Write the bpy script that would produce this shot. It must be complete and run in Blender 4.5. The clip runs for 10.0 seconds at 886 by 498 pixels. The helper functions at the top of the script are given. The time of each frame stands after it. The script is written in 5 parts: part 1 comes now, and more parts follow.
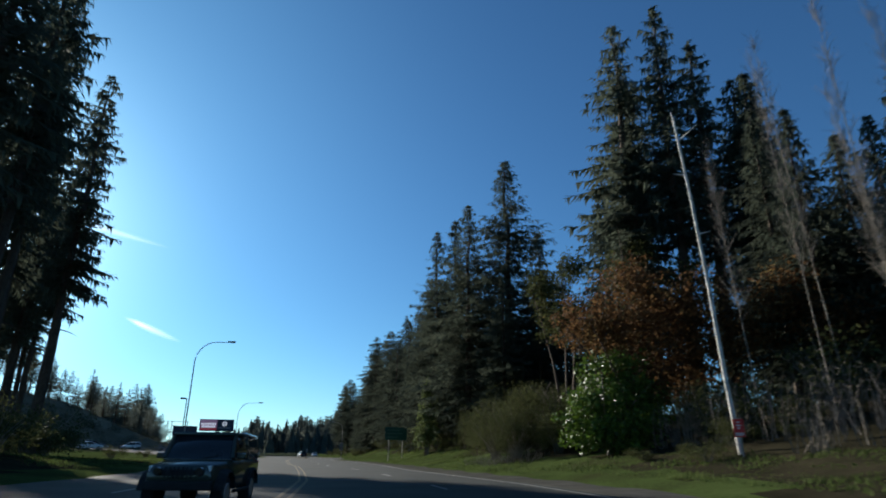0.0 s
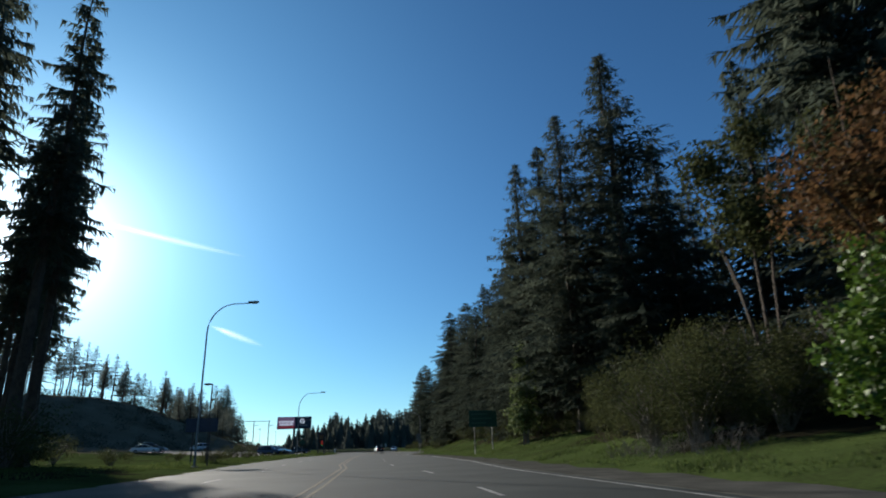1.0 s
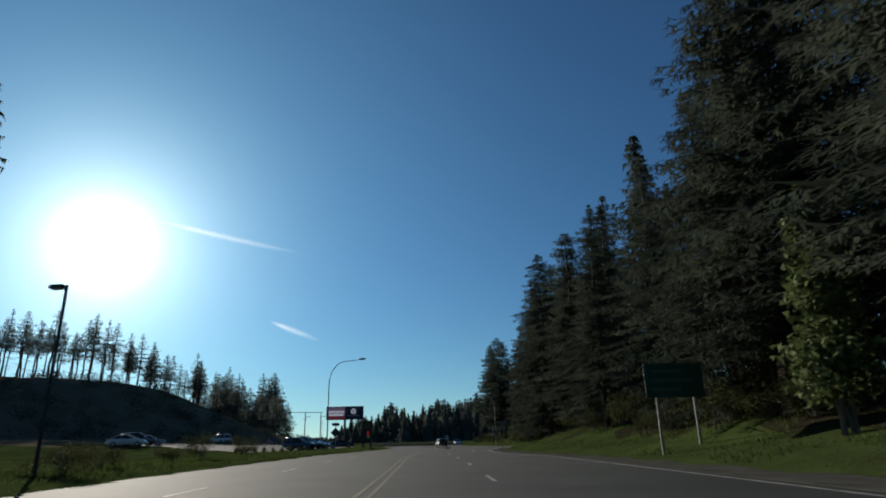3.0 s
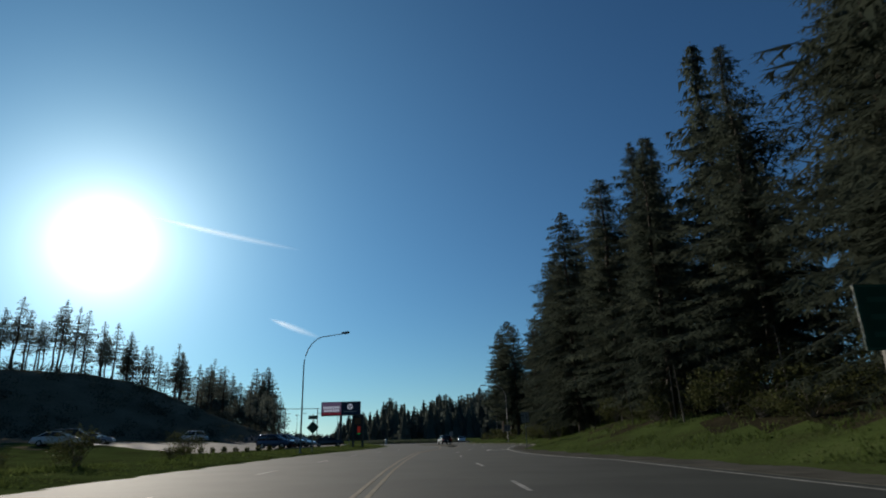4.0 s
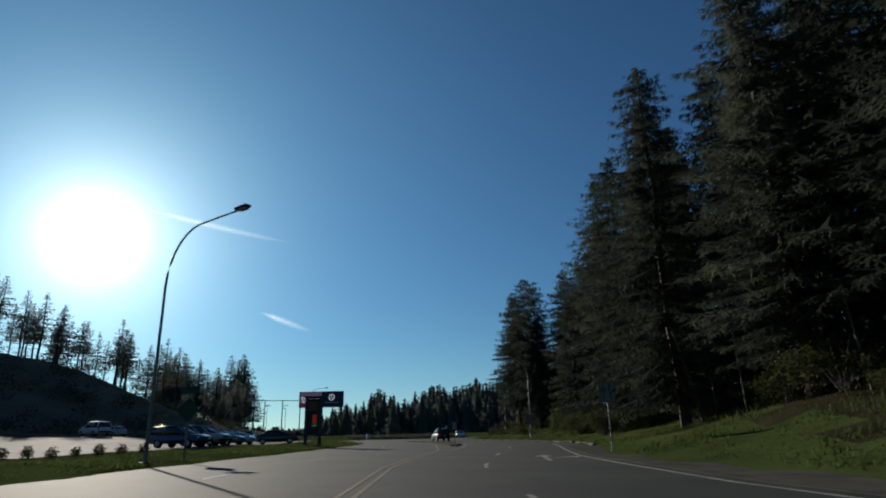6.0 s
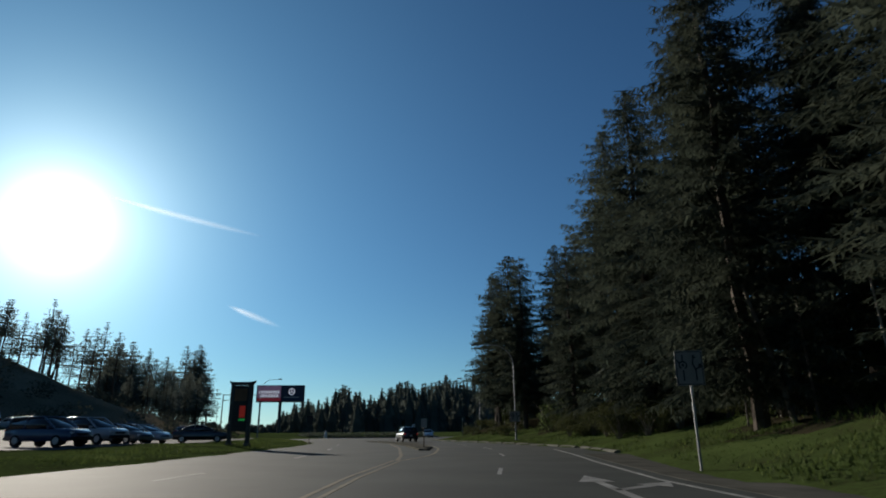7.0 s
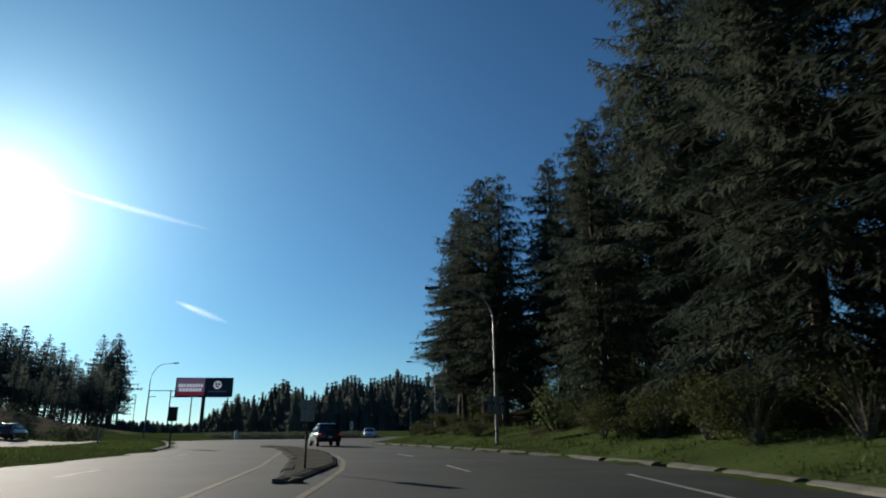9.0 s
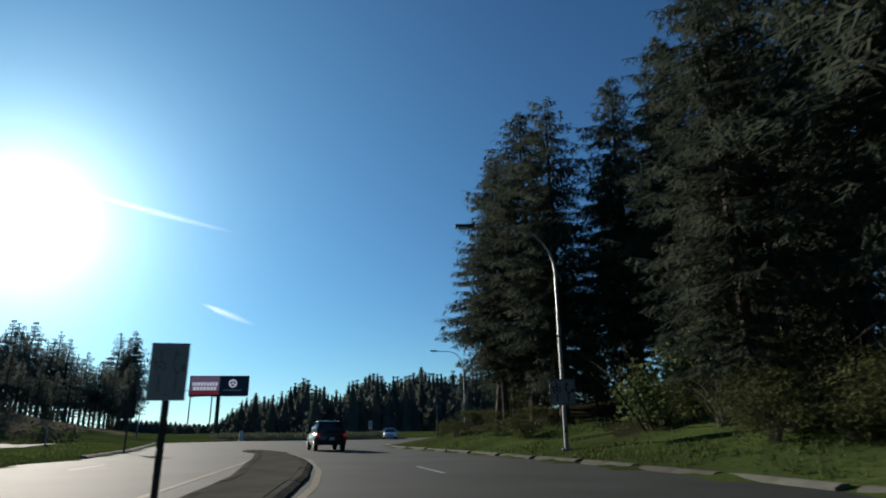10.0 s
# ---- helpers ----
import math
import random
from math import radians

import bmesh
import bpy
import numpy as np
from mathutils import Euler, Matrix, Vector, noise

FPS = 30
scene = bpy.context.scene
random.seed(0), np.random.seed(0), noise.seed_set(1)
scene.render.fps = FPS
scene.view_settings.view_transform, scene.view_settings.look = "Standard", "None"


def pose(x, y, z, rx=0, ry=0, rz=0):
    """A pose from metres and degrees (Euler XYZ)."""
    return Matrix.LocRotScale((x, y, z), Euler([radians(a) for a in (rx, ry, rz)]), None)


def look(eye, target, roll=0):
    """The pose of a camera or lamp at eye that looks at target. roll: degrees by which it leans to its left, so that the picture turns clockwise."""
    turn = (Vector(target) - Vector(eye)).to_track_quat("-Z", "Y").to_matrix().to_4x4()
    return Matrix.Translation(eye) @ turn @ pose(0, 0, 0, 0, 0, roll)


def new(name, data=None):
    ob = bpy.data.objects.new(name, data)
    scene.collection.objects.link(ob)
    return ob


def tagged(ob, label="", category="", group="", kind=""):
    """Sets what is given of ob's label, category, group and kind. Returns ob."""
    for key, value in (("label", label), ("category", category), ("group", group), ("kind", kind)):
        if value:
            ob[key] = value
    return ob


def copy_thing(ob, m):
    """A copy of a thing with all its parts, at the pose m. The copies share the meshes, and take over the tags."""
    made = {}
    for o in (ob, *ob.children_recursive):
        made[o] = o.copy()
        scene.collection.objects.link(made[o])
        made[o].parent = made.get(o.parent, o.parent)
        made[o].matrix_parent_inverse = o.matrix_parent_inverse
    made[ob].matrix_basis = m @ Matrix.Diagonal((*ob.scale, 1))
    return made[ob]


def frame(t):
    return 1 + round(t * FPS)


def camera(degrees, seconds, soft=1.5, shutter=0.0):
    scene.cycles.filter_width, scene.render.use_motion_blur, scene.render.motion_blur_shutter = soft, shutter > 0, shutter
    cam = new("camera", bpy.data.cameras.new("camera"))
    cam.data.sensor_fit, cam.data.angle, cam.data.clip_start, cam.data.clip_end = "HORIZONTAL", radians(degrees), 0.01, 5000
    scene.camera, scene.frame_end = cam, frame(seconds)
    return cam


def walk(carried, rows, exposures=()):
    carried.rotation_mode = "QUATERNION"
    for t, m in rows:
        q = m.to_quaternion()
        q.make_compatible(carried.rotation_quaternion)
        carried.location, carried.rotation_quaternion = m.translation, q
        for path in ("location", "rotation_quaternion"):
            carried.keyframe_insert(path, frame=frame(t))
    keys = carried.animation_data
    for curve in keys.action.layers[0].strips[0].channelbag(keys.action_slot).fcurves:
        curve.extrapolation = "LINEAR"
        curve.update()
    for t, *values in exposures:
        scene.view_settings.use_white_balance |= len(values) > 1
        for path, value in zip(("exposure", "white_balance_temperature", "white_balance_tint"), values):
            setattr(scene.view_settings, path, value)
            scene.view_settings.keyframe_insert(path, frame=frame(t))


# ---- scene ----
EXPOSURES = [(0.0, 1.05, 6450, 10), (1.0, 0.86, 6400, 10), (1.5, 0.62, 6450, 10), (2.0, 0.37, 6600, 10), (2.5, 0.27, 6650, 10), (5.5, 0.17, 6700, 10), (7.0, 0.22, 6700, 10), (8.5, 0.42, 6650, 10), (10.0, 0.62, 6600, 10)]
cam = camera(73.0, 10.0, soft=1.85, shutter=0.2)
PATH = [
    (0.0, (0.00, -0.00, 1.059), (-0.542, 18.903, 7.568), 0.70),
    (0.5, (-1.07, 9.60, 1.041), (-2.724, 28.499, 7.375), -0.46),
    (1.0, (-2.57, 18.99, 1.048), (-5.337, 37.785, 7.307), -1.63),
    (1.5, (-4.59, 27.75, 1.057), (-8.380, 46.390, 7.235), -2.24),
    (2.0, (-7.08, 35.99, 1.029), (-11.444, 54.515, 7.166), -1.71),
    (2.5, (-9.87, 44.11, 1.054), (-14.366, 62.610, 7.173), -1.29),
    (4.0, (-16.61, 66.93, 1.055), (-21.113, 85.459, 7.084), -1.52),
    (4.5, (-18.64, 74.21, 1.059), (-23.184, 92.756, 7.022), -1.65),
    (5.0, (-20.62, 81.28, 1.045), (-25.174, 99.816, 7.014), -1.60),
    (5.5, (-22.40, 88.04, 1.014), (-26.897, 106.608, 6.933), -1.63),
    (7.0, (-26.95, 106.83, 1.082), (-30.352, 125.661, 6.913), -0.38),
    (7.5, (-27.83, 112.63, 0.980), (-30.602, 131.569, 6.791), -0.27),
    (8.0, (-28.58, 118.64, 1.050), (-30.898, 137.636, 6.845), 0.01),
    (8.5, (-29.31, 124.58, 1.068), (-31.390, 143.606, 6.874), -0.07),
    (9.0, (-30.02, 130.24, 1.059), (-31.983, 149.281, 6.846), -0.55),
    (9.5, (-30.81, 135.79, 1.060), (-33.015, 154.808, 6.851), -0.55),
    (10.0, (-31.84, 141.09, 0.999), (-34.553, 160.034, 6.815), -0.59),
]
walk(cam, [(t, look(eye, target, roll)) for t, eye, target, roll in PATH], EXPOSURES)

# ---- light ----
SUN_AZ, SUN_EL = 44.5, 16.5
sun_way = Vector((-math.sin(radians(SUN_AZ)) * math.cos(radians(SUN_EL)), math.cos(radians(SUN_AZ)) * math.cos(radians(SUN_EL)), math.sin(radians(SUN_EL))))
sun = new("sun", bpy.data.lights.new("sun", "SUN"))
sun.data.energy, sun.data.angle, sun.data.color = 4.6, radians(0.6), (1.0, 0.93, 0.82)
sun.matrix_world = look(sun_way * 100, (0, 0, 0))

world = bpy.data.worlds.new("sky")
scene.world = world
world.use_nodes = True
wn, wl = world.node_tree.nodes, world.node_tree.links
wn.clear()
sky = wn.new("ShaderNodeTexSky")
sky.sky_type, sky.sun_disc = "NISHITA", False
sky.sun_elevation, sky.sun_rotation = radians(SUN_EL), radians(-SUN_AZ)
sky.air_density, sky.dust_density, sky.ozone_density = 1.0, 0.1, 4.0
bg = wn.new("ShaderNodeBackground")
bg.inputs["Strength"].default_value = 0.053
cool = wn.new("ShaderNodeMix")
cool.data_type, cool.blend_type = "RGBA", "MULTIPLY"
cool.inputs["Factor"].default_value = 1.0
wl.new(sky.outputs[0], cool.inputs[6])
cool.inputs[7].default_value = (0.545, 0.87, 1.05, 1)
wl.new(cool.outputs[2], bg.inputs["Color"])
# the bright ring of sky round the sun
coord = wn.new("ShaderNodeTexCoord")
dot = wn.new("ShaderNodeVectorMath")
dot.operation = "DOT_PRODUCT"
dot.inputs[1].default_value = sun_way
wl.new(coord.outputs["Generated"], dot.inputs[0])
lift = wn.new("ShaderNodeMath")
lift.operation = "MAXIMUM"
lift.inputs[1].default_value = 0.0
wl.new(dot.outputs["Value"], lift.inputs[0])
total = bg
for power, strength, tint in ((800, 1.15, (1.0, 1.0, 0.98)), (170, 0.52, (0.9, 1.0, 1.0)), (50, 0.34, (0.7, 1.0, 0.95)), (8, 0.2, (0.29, 0.72, 1.0))):
    raised = wn.new("ShaderNodeMath")
    raised.operation = "POWER"
    raised.inputs[1].default_value = power
    wl.new(lift.outputs[0], raised.inputs[0])
    scaled = wn.new("ShaderNodeMath")
    scaled.operation = "MULTIPLY"
    scaled.inputs[1].default_value = strength
    wl.new(raised.outputs[0], scaled.inputs[0])
    glow = wn.new("ShaderNodeBackground")
    glow.inputs["Color"].default_value = (*tint, 1)
    wl.new(scaled.outputs[0], glow.inputs["Strength"])
    both = wn.new("ShaderNodeAddShader")
    wl.new(total.outputs[0], both.inputs[0])
    wl.new(glow.outputs[0], both.inputs[1])
    total = both
# pale haze low over the horizon
split = wn.new("ShaderNodeSeparateXYZ")
wl.new(coord.outputs["Generated"], split.inputs[0])
low = wn.new("ShaderNodeMath")
low.operation, low.use_clamp = "SUBTRACT", True
low.inputs[0].default_value = 1.0
wl.new(split.outputs["Z"], low.inputs[1])
band = wn.new("ShaderNodeMath")
band.operation = "POWER"
band.inputs[1].default_value = 16.0
wl.new(low.outputs[0], band.inputs[0])
weak = wn.new("ShaderNodeMath")
weak.operation = "MULTIPLY"
weak.inputs[1].default_value = 0.22
wl.new(band.outputs[0], weak.inputs[0])
haze = wn.new("ShaderNodeBackground")
haze.inputs["Color"].default_value = (0.42, 0.72, 1.0, 1)
wl.new(weak.outputs[0], haze.inputs["Strength"])
hazy = wn.new("ShaderNodeAddShader")
wl.new(total.outputs[0], hazy.inputs[0])
wl.new(haze.outputs[0], hazy.inputs[1])
total = hazy
wo = wn.new("ShaderNodeOutputWorld")
wl.new(total.outputs[0], wo.inputs["Surface"])


# ---- materials ----
def material(name, stops, scale=3.0, rough=0.8, metal=0.0, bump=0.0, fine=None, island=0.0, per_object=0.0, translucent=0.0, emit=None, coat=0.0, spec=0.3):
    """Noise between the colours of stops at two scales, with bump, and a spread of value by island or by object."""
    m = bpy.data.materials.new(name)
    m.use_nodes = True
    n, l = m.node_tree.nodes, m.node_tree.links
    b = n["Principled BSDF"]
    b.inputs["Roughness"].default_value, b.inputs["Metallic"].default_value = rough, metal
    b.inputs["Coat Weight"].default_value = coat
    b.inputs["Specular IOR Level"].default_value = spec
    tc = n.new("ShaderNodeTexCoord")
    tex = n.new("ShaderNodeTexNoise")
    tex.inputs["Scale"].default_value, tex.inputs["Detail"].default_value = scale, 5.0
    l.new(tc.outputs["Object"], tex.inputs["Vector"])
    fin = n.new("ShaderNodeTexNoise")
    fin.inputs["Scale"].default_value, fin.inputs["Detail"].default_value = fine or scale * 14, 3.0
    l.new(tc.outputs["Object"], fin.inputs["Vector"])
    mix = n.new("ShaderNodeMath")
    mix.operation = "MULTIPLY_ADD"
    mix.inputs[1].default_value = 0.4
    l.new(fin.outputs["Fac"], mix.inputs[0])
    part_ = n.new("ShaderNodeMath")
    part_.operation = "MULTIPLY"
    part_.inputs[1].default_value = 0.6
    l.new(tex.outputs["Fac"], part_.inputs[0])
    l.new(part_.outputs[0], mix.inputs[2])
    ramp = n.new("ShaderNodeValToRGB")
    e = ramp.color_ramp.elements
    while len(e) < len(stops):
        e.new(0.5)
    for i, c in enumerate(stops):
        e[i].position = 0.32 + 0.36 * i / max(1, len(stops) - 1)
        e[i].color = (*c, 1)
    l.new(mix.outputs[0], ramp.inputs["Fac"])
    colour = ramp.outputs["Color"]
    for kind, amount in (("island", island), ("object", per_object)):
        if amount:
            src = n.new("ShaderNodeNewGeometry") if kind == "island" else n.new("ShaderNodeObjectInfo")
            val = src.outputs["Random Per Island"] if kind == "island" else src.outputs["Random"]
            rng = n.new("ShaderNodeMapRange")
            rng.inputs["To Min"].default_value, rng.inputs["To Max"].default_value = 1 - amount, 1 + amount
            l.new(val, rng.inputs["Value"])
            hsv = n.new("ShaderNodeHueSaturation")
            l.new(colour, hsv.inputs["Color"])
            l.new(rng.outputs[0], hsv.inputs["Value"])
            colour = hsv.outputs["Color"]
    l.new(colour, b.inputs["Base Color"])
    if emit:
        b.inputs["Emission Color"].default_value = (*emit[0], 1)
        b.inputs["Emission Strength"].default_value = emit[1]
    if bump:
        bp = n.new("ShaderNodeBump")
        bp.inputs["Strength"].default_value, bp.inputs["Distance"].default_value = bump, 0.03
        l.new(mix.outputs[0], bp.inputs["Height"])
        l.new(bp.outputs[0], b.inputs["Normal"])
    if translucent:
        tr = n.new("ShaderNodeBsdfTranslucent")
        l.new(colour, tr.inputs["Color"])
        mx = n.new("ShaderNodeMixShader")
        mx.inputs[0].default_value = translucent
        l.new(b.outputs[0], mx.inputs[1])
        l.new(tr.outputs[0], mx.inputs[2])
        l.new(mx.outputs[0], n["Material Output"].inputs["Surface"])
    return m


ASPHALT = material("asphalt", [(0.022, 0.027, 0.026), (0.032, 0.037, 0.035), (0.046, 0.052, 0.048)], 0.35, 0.82, bump=0.14, fine=60, spec=0.06)
SHOULDER = material("gravel_shoulder", [(0.045, 0.045, 0.04), (0.072, 0.071, 0.062), (0.105, 0.102, 0.09)], 0.8, 0.9, bump=0.1, fine=40, spec=0.0)
LOT = material("lot_asphalt", [(0.06, 0.06, 0.062), (0.09, 0.09, 0.09)], 0.4, 0.85, bump=0.08, fine=50, spec=0.02)
GROUND = material("rough_grass", [(0.034, 0.033, 0.016), (0.038, 0.052, 0.018), (0.052, 0.075, 0.023), (0.072, 0.086, 0.034)], 0.22, 0.95, bump=0.8, fine=7, spec=0.0)
# dark litter of the woods, also used as painted shade on the verge
LITTER_SHADE = material("leaf_litter_and_shade", [(0.016, 0.016, 0.01), (0.026, 0.024, 0.015), (0.042, 0.037, 0.023)], 0.5, 0.95, bump=0.8, fine=8, spec=0.0)
YELLOW = material("yellow_paint", [(0.055, 0.051, 0.038), (0.16, 0.132, 0.075)], 1.5, 0.8, fine=25, spec=0.09)
WHITE = material("white_paint", [(0.07, 0.073, 0.07), (0.26, 0.265, 0.255)], 1.2, 0.75, fine=25, spec=0.13)
CONCRETE = material("kerb_concrete", [(0.07, 0.07, 0.058), (0.14, 0.137, 0.115)], 1.5, 0.9, bump=0.1, per_object=0.2, spec=0.02)
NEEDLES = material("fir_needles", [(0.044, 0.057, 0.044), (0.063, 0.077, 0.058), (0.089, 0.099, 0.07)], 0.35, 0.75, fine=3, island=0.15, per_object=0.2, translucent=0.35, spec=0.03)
# paler needles for far trees: distance haze put into the colour
NEEDLES_HAZED = material("hazed_needles", [(0.085, 0.1, 0.086), (0.115, 0.13, 0.112)], 0.3, 0.75, fine=3, island=0.2, per_object=0.2, translucent=0.45, spec=0.0)
BANKSCRUB = material("bank_scrub_leaf", [(0.04, 0.046, 0.034), (0.06, 0.066, 0.048), (0.08, 0.082, 0.06)], 0.2, 0.85, fine=2, island=0.2, translucent=0.2, spec=0.0)
BARK = material("bark", [(0.03, 0.022, 0.016), (0.085, 0.065, 0.05)], 2.0, 0.95, bump=0.8, fine=12)
# brown earth of the far bank, paled in colour for the hazy glare
BANKEARTH_HAZED = material("hazed_bank_earth", [(0.085, 0.07, 0.046), (0.125, 0.103, 0.07), (0.175, 0.145, 0.1)], 0.15, 0.95, bump=0.6, fine=3, spec=0.0)
BIRCH = material("pale_bark", [(0.2, 0.18, 0.15), (0.5, 0.48, 0.44), (0.6, 0.58, 0.54)], 1.6, 0.85, bump=0.5, fine=9)
TWIG = material("twig", [(0.09, 0.075, 0.06), (0.2, 0.18, 0.15)], 2.0, 0.9)
LAUREL = material("laurel_leaf", [(0.03, 0.055, 0.01), (0.055, 0.1, 0.014), (0.1, 0.16, 0.02)], 0.8, 0.45, fine=6, island=0.5, translucent=0.25, spec=0.25)
MAPLE = material("autumn_leaf", [(0.066, 0.036, 0.018), (0.1, 0.054, 0.024), (0.1, 0.078, 0.032)], 0.5, 0.6, fine=5, island=0.4, translucent=0.5, spec=0.05)
HAZEL = material("hazel_leaf", [(0.05, 0.07, 0.026), (0.09, 0.12, 0.045), (0.17, 0.19, 0.09)], 0.8, 0.7, fine=6, island=0.4, translucent=0.3, spec=0.05)
OLIVE = material("olive_leaf", [(0.032, 0.038, 0.016), (0.054, 0.062, 0.024), (0.082, 0.086, 0.034)], 0.6, 0.8, fine=5, island=0.3, translucent=0.3, spec=0.04)
BLADE = material("grass_blade", [(0.036, 0.052, 0.016), (0.06, 0.086, 0.024), (0.092, 0.115, 0.04)], 0.3, 0.8, fine=2, island=0.3, translucent=0.35, spec=0.05)
STEEL = material("galvanised_steel", [(0.16, 0.165, 0.17), (0.26, 0.265, 0.27)], 2.0, 0.5, metal=0.4)
DARKSTEEL = material("dark_steel", [(0.03, 0.03, 0.032), (0.06, 0.06, 0.06)], 2.0, 0.5, metal=0.3)
POST = material("grey_timber", [(0.16, 0.15, 0.13), (0.3, 0.29, 0.26)], 3.0, 0.85, bump=0.3)
SIGNBACK = material("sign_aluminium", [(0.2, 0.205, 0.21), (0.3, 0.305, 0.31)], 2.5, 0.5, metal=0.4)
SIGNWHITE = material("sign_white", [(0.42, 0.42, 0.4), (0.55, 0.55, 0.53)], 3.0, 0.5)
# sign white darkened to grey: the shade on the plates is in the colour
SIGNWHITE_SHADED = material("sign_white_shaded", [(0.15, 0.142, 0.132), (0.2, 0.19, 0.178)], 3.0, 0.6)
SIGNGREEN = material("sign_green", [(0.005, 0.04, 0.03), (0.008, 0.06, 0.042)], 3.0, 0.45)
SIGNBLACK = material("sign_black", [(0.012, 0.012, 0.012), (0.02, 0.02, 0.02)], 3.0, 0.5)
SIGNRED = material("sign_red", [(0.4, 0.015, 0.015), (0.55, 0.03, 0.025)], 3.0, 0.5)
SIGNNAVY = material("sign_navy", [(0.012, 0.018, 0.04), (0.02, 0.028, 0.06)], 3.0, 0.4)
LEDRED = material("led_red", [(0.36, 0.03, 0.02), (0.45, 0.045, 0.03)], 3.0, 0.5, emit=((1.0, 0.07, 0.04), 0.06))
LEDGREEN = material("led_green", [(0.02, 0.4, 0.08), (0.02, 0.45, 0.1)], 3.0, 0.5, emit=((0.05, 0.9, 0.2), 0.12))
LEDWHITE = material("led_white", [(0.7, 0.7, 0.75), (0.8, 0.8, 0.85)], 1.0, 0.5, emit=((0.9, 0.9, 1.0), 0.22))
TYRE = material("tyre_rubber", [(0.012, 0.012, 0.012), (0.022, 0.022, 0.022)], 6.0, 0.85)
RIM = material("alloy_rim", [(0.3, 0.3, 0.31), (0.45, 0.45, 0.46)], 6.0, 0.35, metal=0.8)
GLASS = material("car_glass", [(0.012, 0.014, 0.016), (0.02, 0.022, 0.025)], 2.0, 0.06, coat=0.6)
TAIL_OFF = material("unlit_tail_light", [(0.16, 0.008, 0.008), (0.22, 0.012, 0.012)], 6.0, 0.25)
TAIL = material("tail_light", [(0.3, 0.01, 0.01), (0.4, 0.015, 0.015)], 6.0, 0.25, emit=((1.0, 0.03, 0.02), 0.07))
HEAD = material("head_light", [(0.6, 0.6, 0.58), (0.7, 0.7, 0.68)], 6.0, 0.15)
LENS = material("lamp_lens", [(0.4, 0.4, 0.38), (0.5, 0.5, 0.48)], 6.0, 0.3)
CLOUD = material("ice_trail", [(0.8, 0.8, 0.82), (0.9, 0.9, 0.92)], 0.01, 0.9, translucent=0.95)
cn, cl = CLOUD.node_tree.nodes, CLOUD.node_tree.links
cuv = cn.new("ShaderNodeUVMap")
cuv.uv_map = "across"
sep = cn.new("ShaderNodeSeparateXYZ")
cl.new(cuv.outputs[0], sep.inputs[0])
veil = cn.new("ShaderNodeValToRGB")
for i, (pos, val) in enumerate(((0.0, 0.0), (0.5, 0.42), (1.0, 0.0))):
    el = veil.color_ramp.elements[i] if i < 2 else veil.color_ramp.elements.new(1.0)
    el.position, el.color = pos, (val, val, val, 1)
cl.new(sep.outputs["Y"], veil.inputs["Fac"])
clear = cn.new("ShaderNodeBsdfTransparent")
thin = cn.new("ShaderNodeMixShader")
ends = cn.new("ShaderNodeValToRGB")
for i, (pos, val) in enumerate(((0.0, 0.0), (0.25, 1.0), (1.0, 0.0))):
    el = ends.color_ramp.elements[i] if i < 2 else ends.color_ramp.elements.new(1.0)
    el.position, el.color = pos, (val, val, val, 1)
cl.new(sep.outputs["X"], ends.inputs["Fac"])
fade = cn.new("ShaderNodeMath")
fade.operation = "MULTIPLY"
cl.new(veil.outputs["Color"], fade.inputs[0])
cl.new(ends.outputs["Color"], fade.inputs[1])
cl.new(fade.outputs[0], thin.inputs[0])
cl.new(clear.outputs[0], thin.inputs[1])
cl.new(cn["Material Output"].inputs["Surface"].links[0].from_socket, thin.inputs[2])
cl.new(thin.outputs[0], cn["Material Output"].inputs["Surface"])
PAINT = {}
for key, c in (("black", (0.012, 0.012, 0.014)), ("silver", (0.33, 0.34, 0.35)), ("white", (0.6, 0.6, 0.6)), ("blue", (0.03, 0.05, 0.1)), ("maroon", (0.08, 0.012, 0.012)), ("grey", (0.09, 0.095, 0.1)), ("olive", (0.03, 0.036, 0.026))):
    PAINT[key] = material("car_paint_" + key, [tuple(v * 0.9 for v in c), tuple(v * 1.1 for v in c)], 1.0, 0.28, coat=0.8)


# ---- mesh helpers ----
def part(name, bm, mat, parent=None, label=""):
    me = bpy.data.meshes.new(name)
    bm.to_mesh(me)
    bm.free()
    me.materials.append(mat)
    ob = new(name, me)
    if parent:
        ob.parent = parent
    return tagged(ob, label)


def from_arrays(name, verts, faces, mat, parent=None, label=""):
    """A mesh of alike faces from arrays of corners and of corner numbers."""
    verts, faces = np.asarray(verts, np.float32), np.asarray(faces, np.int32)
    me = bpy.data.meshes.new(name)
    me.vertices.add(len(verts))
    me.vertices.foreach_set("co", verts.ravel())
    k = faces.shape[1]
    me.loops.add(faces.size)
    me.loops.foreach_set("vertex_index", faces.ravel())
    me.polygons.add(len(faces))
    me.polygons.foreach_set("loop_start", np.arange(len(faces), dtype=np.int32) * k)
    me.update(calc_edges=True)
    me.validate()
    me.materials.append(mat)
    ob = new(name, me)
    if parent:
        ob.parent = parent
    return tagged(ob, label)


def thing(name, label, category, m=None, group="", kind=""):
    ob = new(name)
    ob.empty_display_size = 0.2
    if m is not None:
        ob.matrix_basis = m
    return tagged(ob, label, category, group, kind)


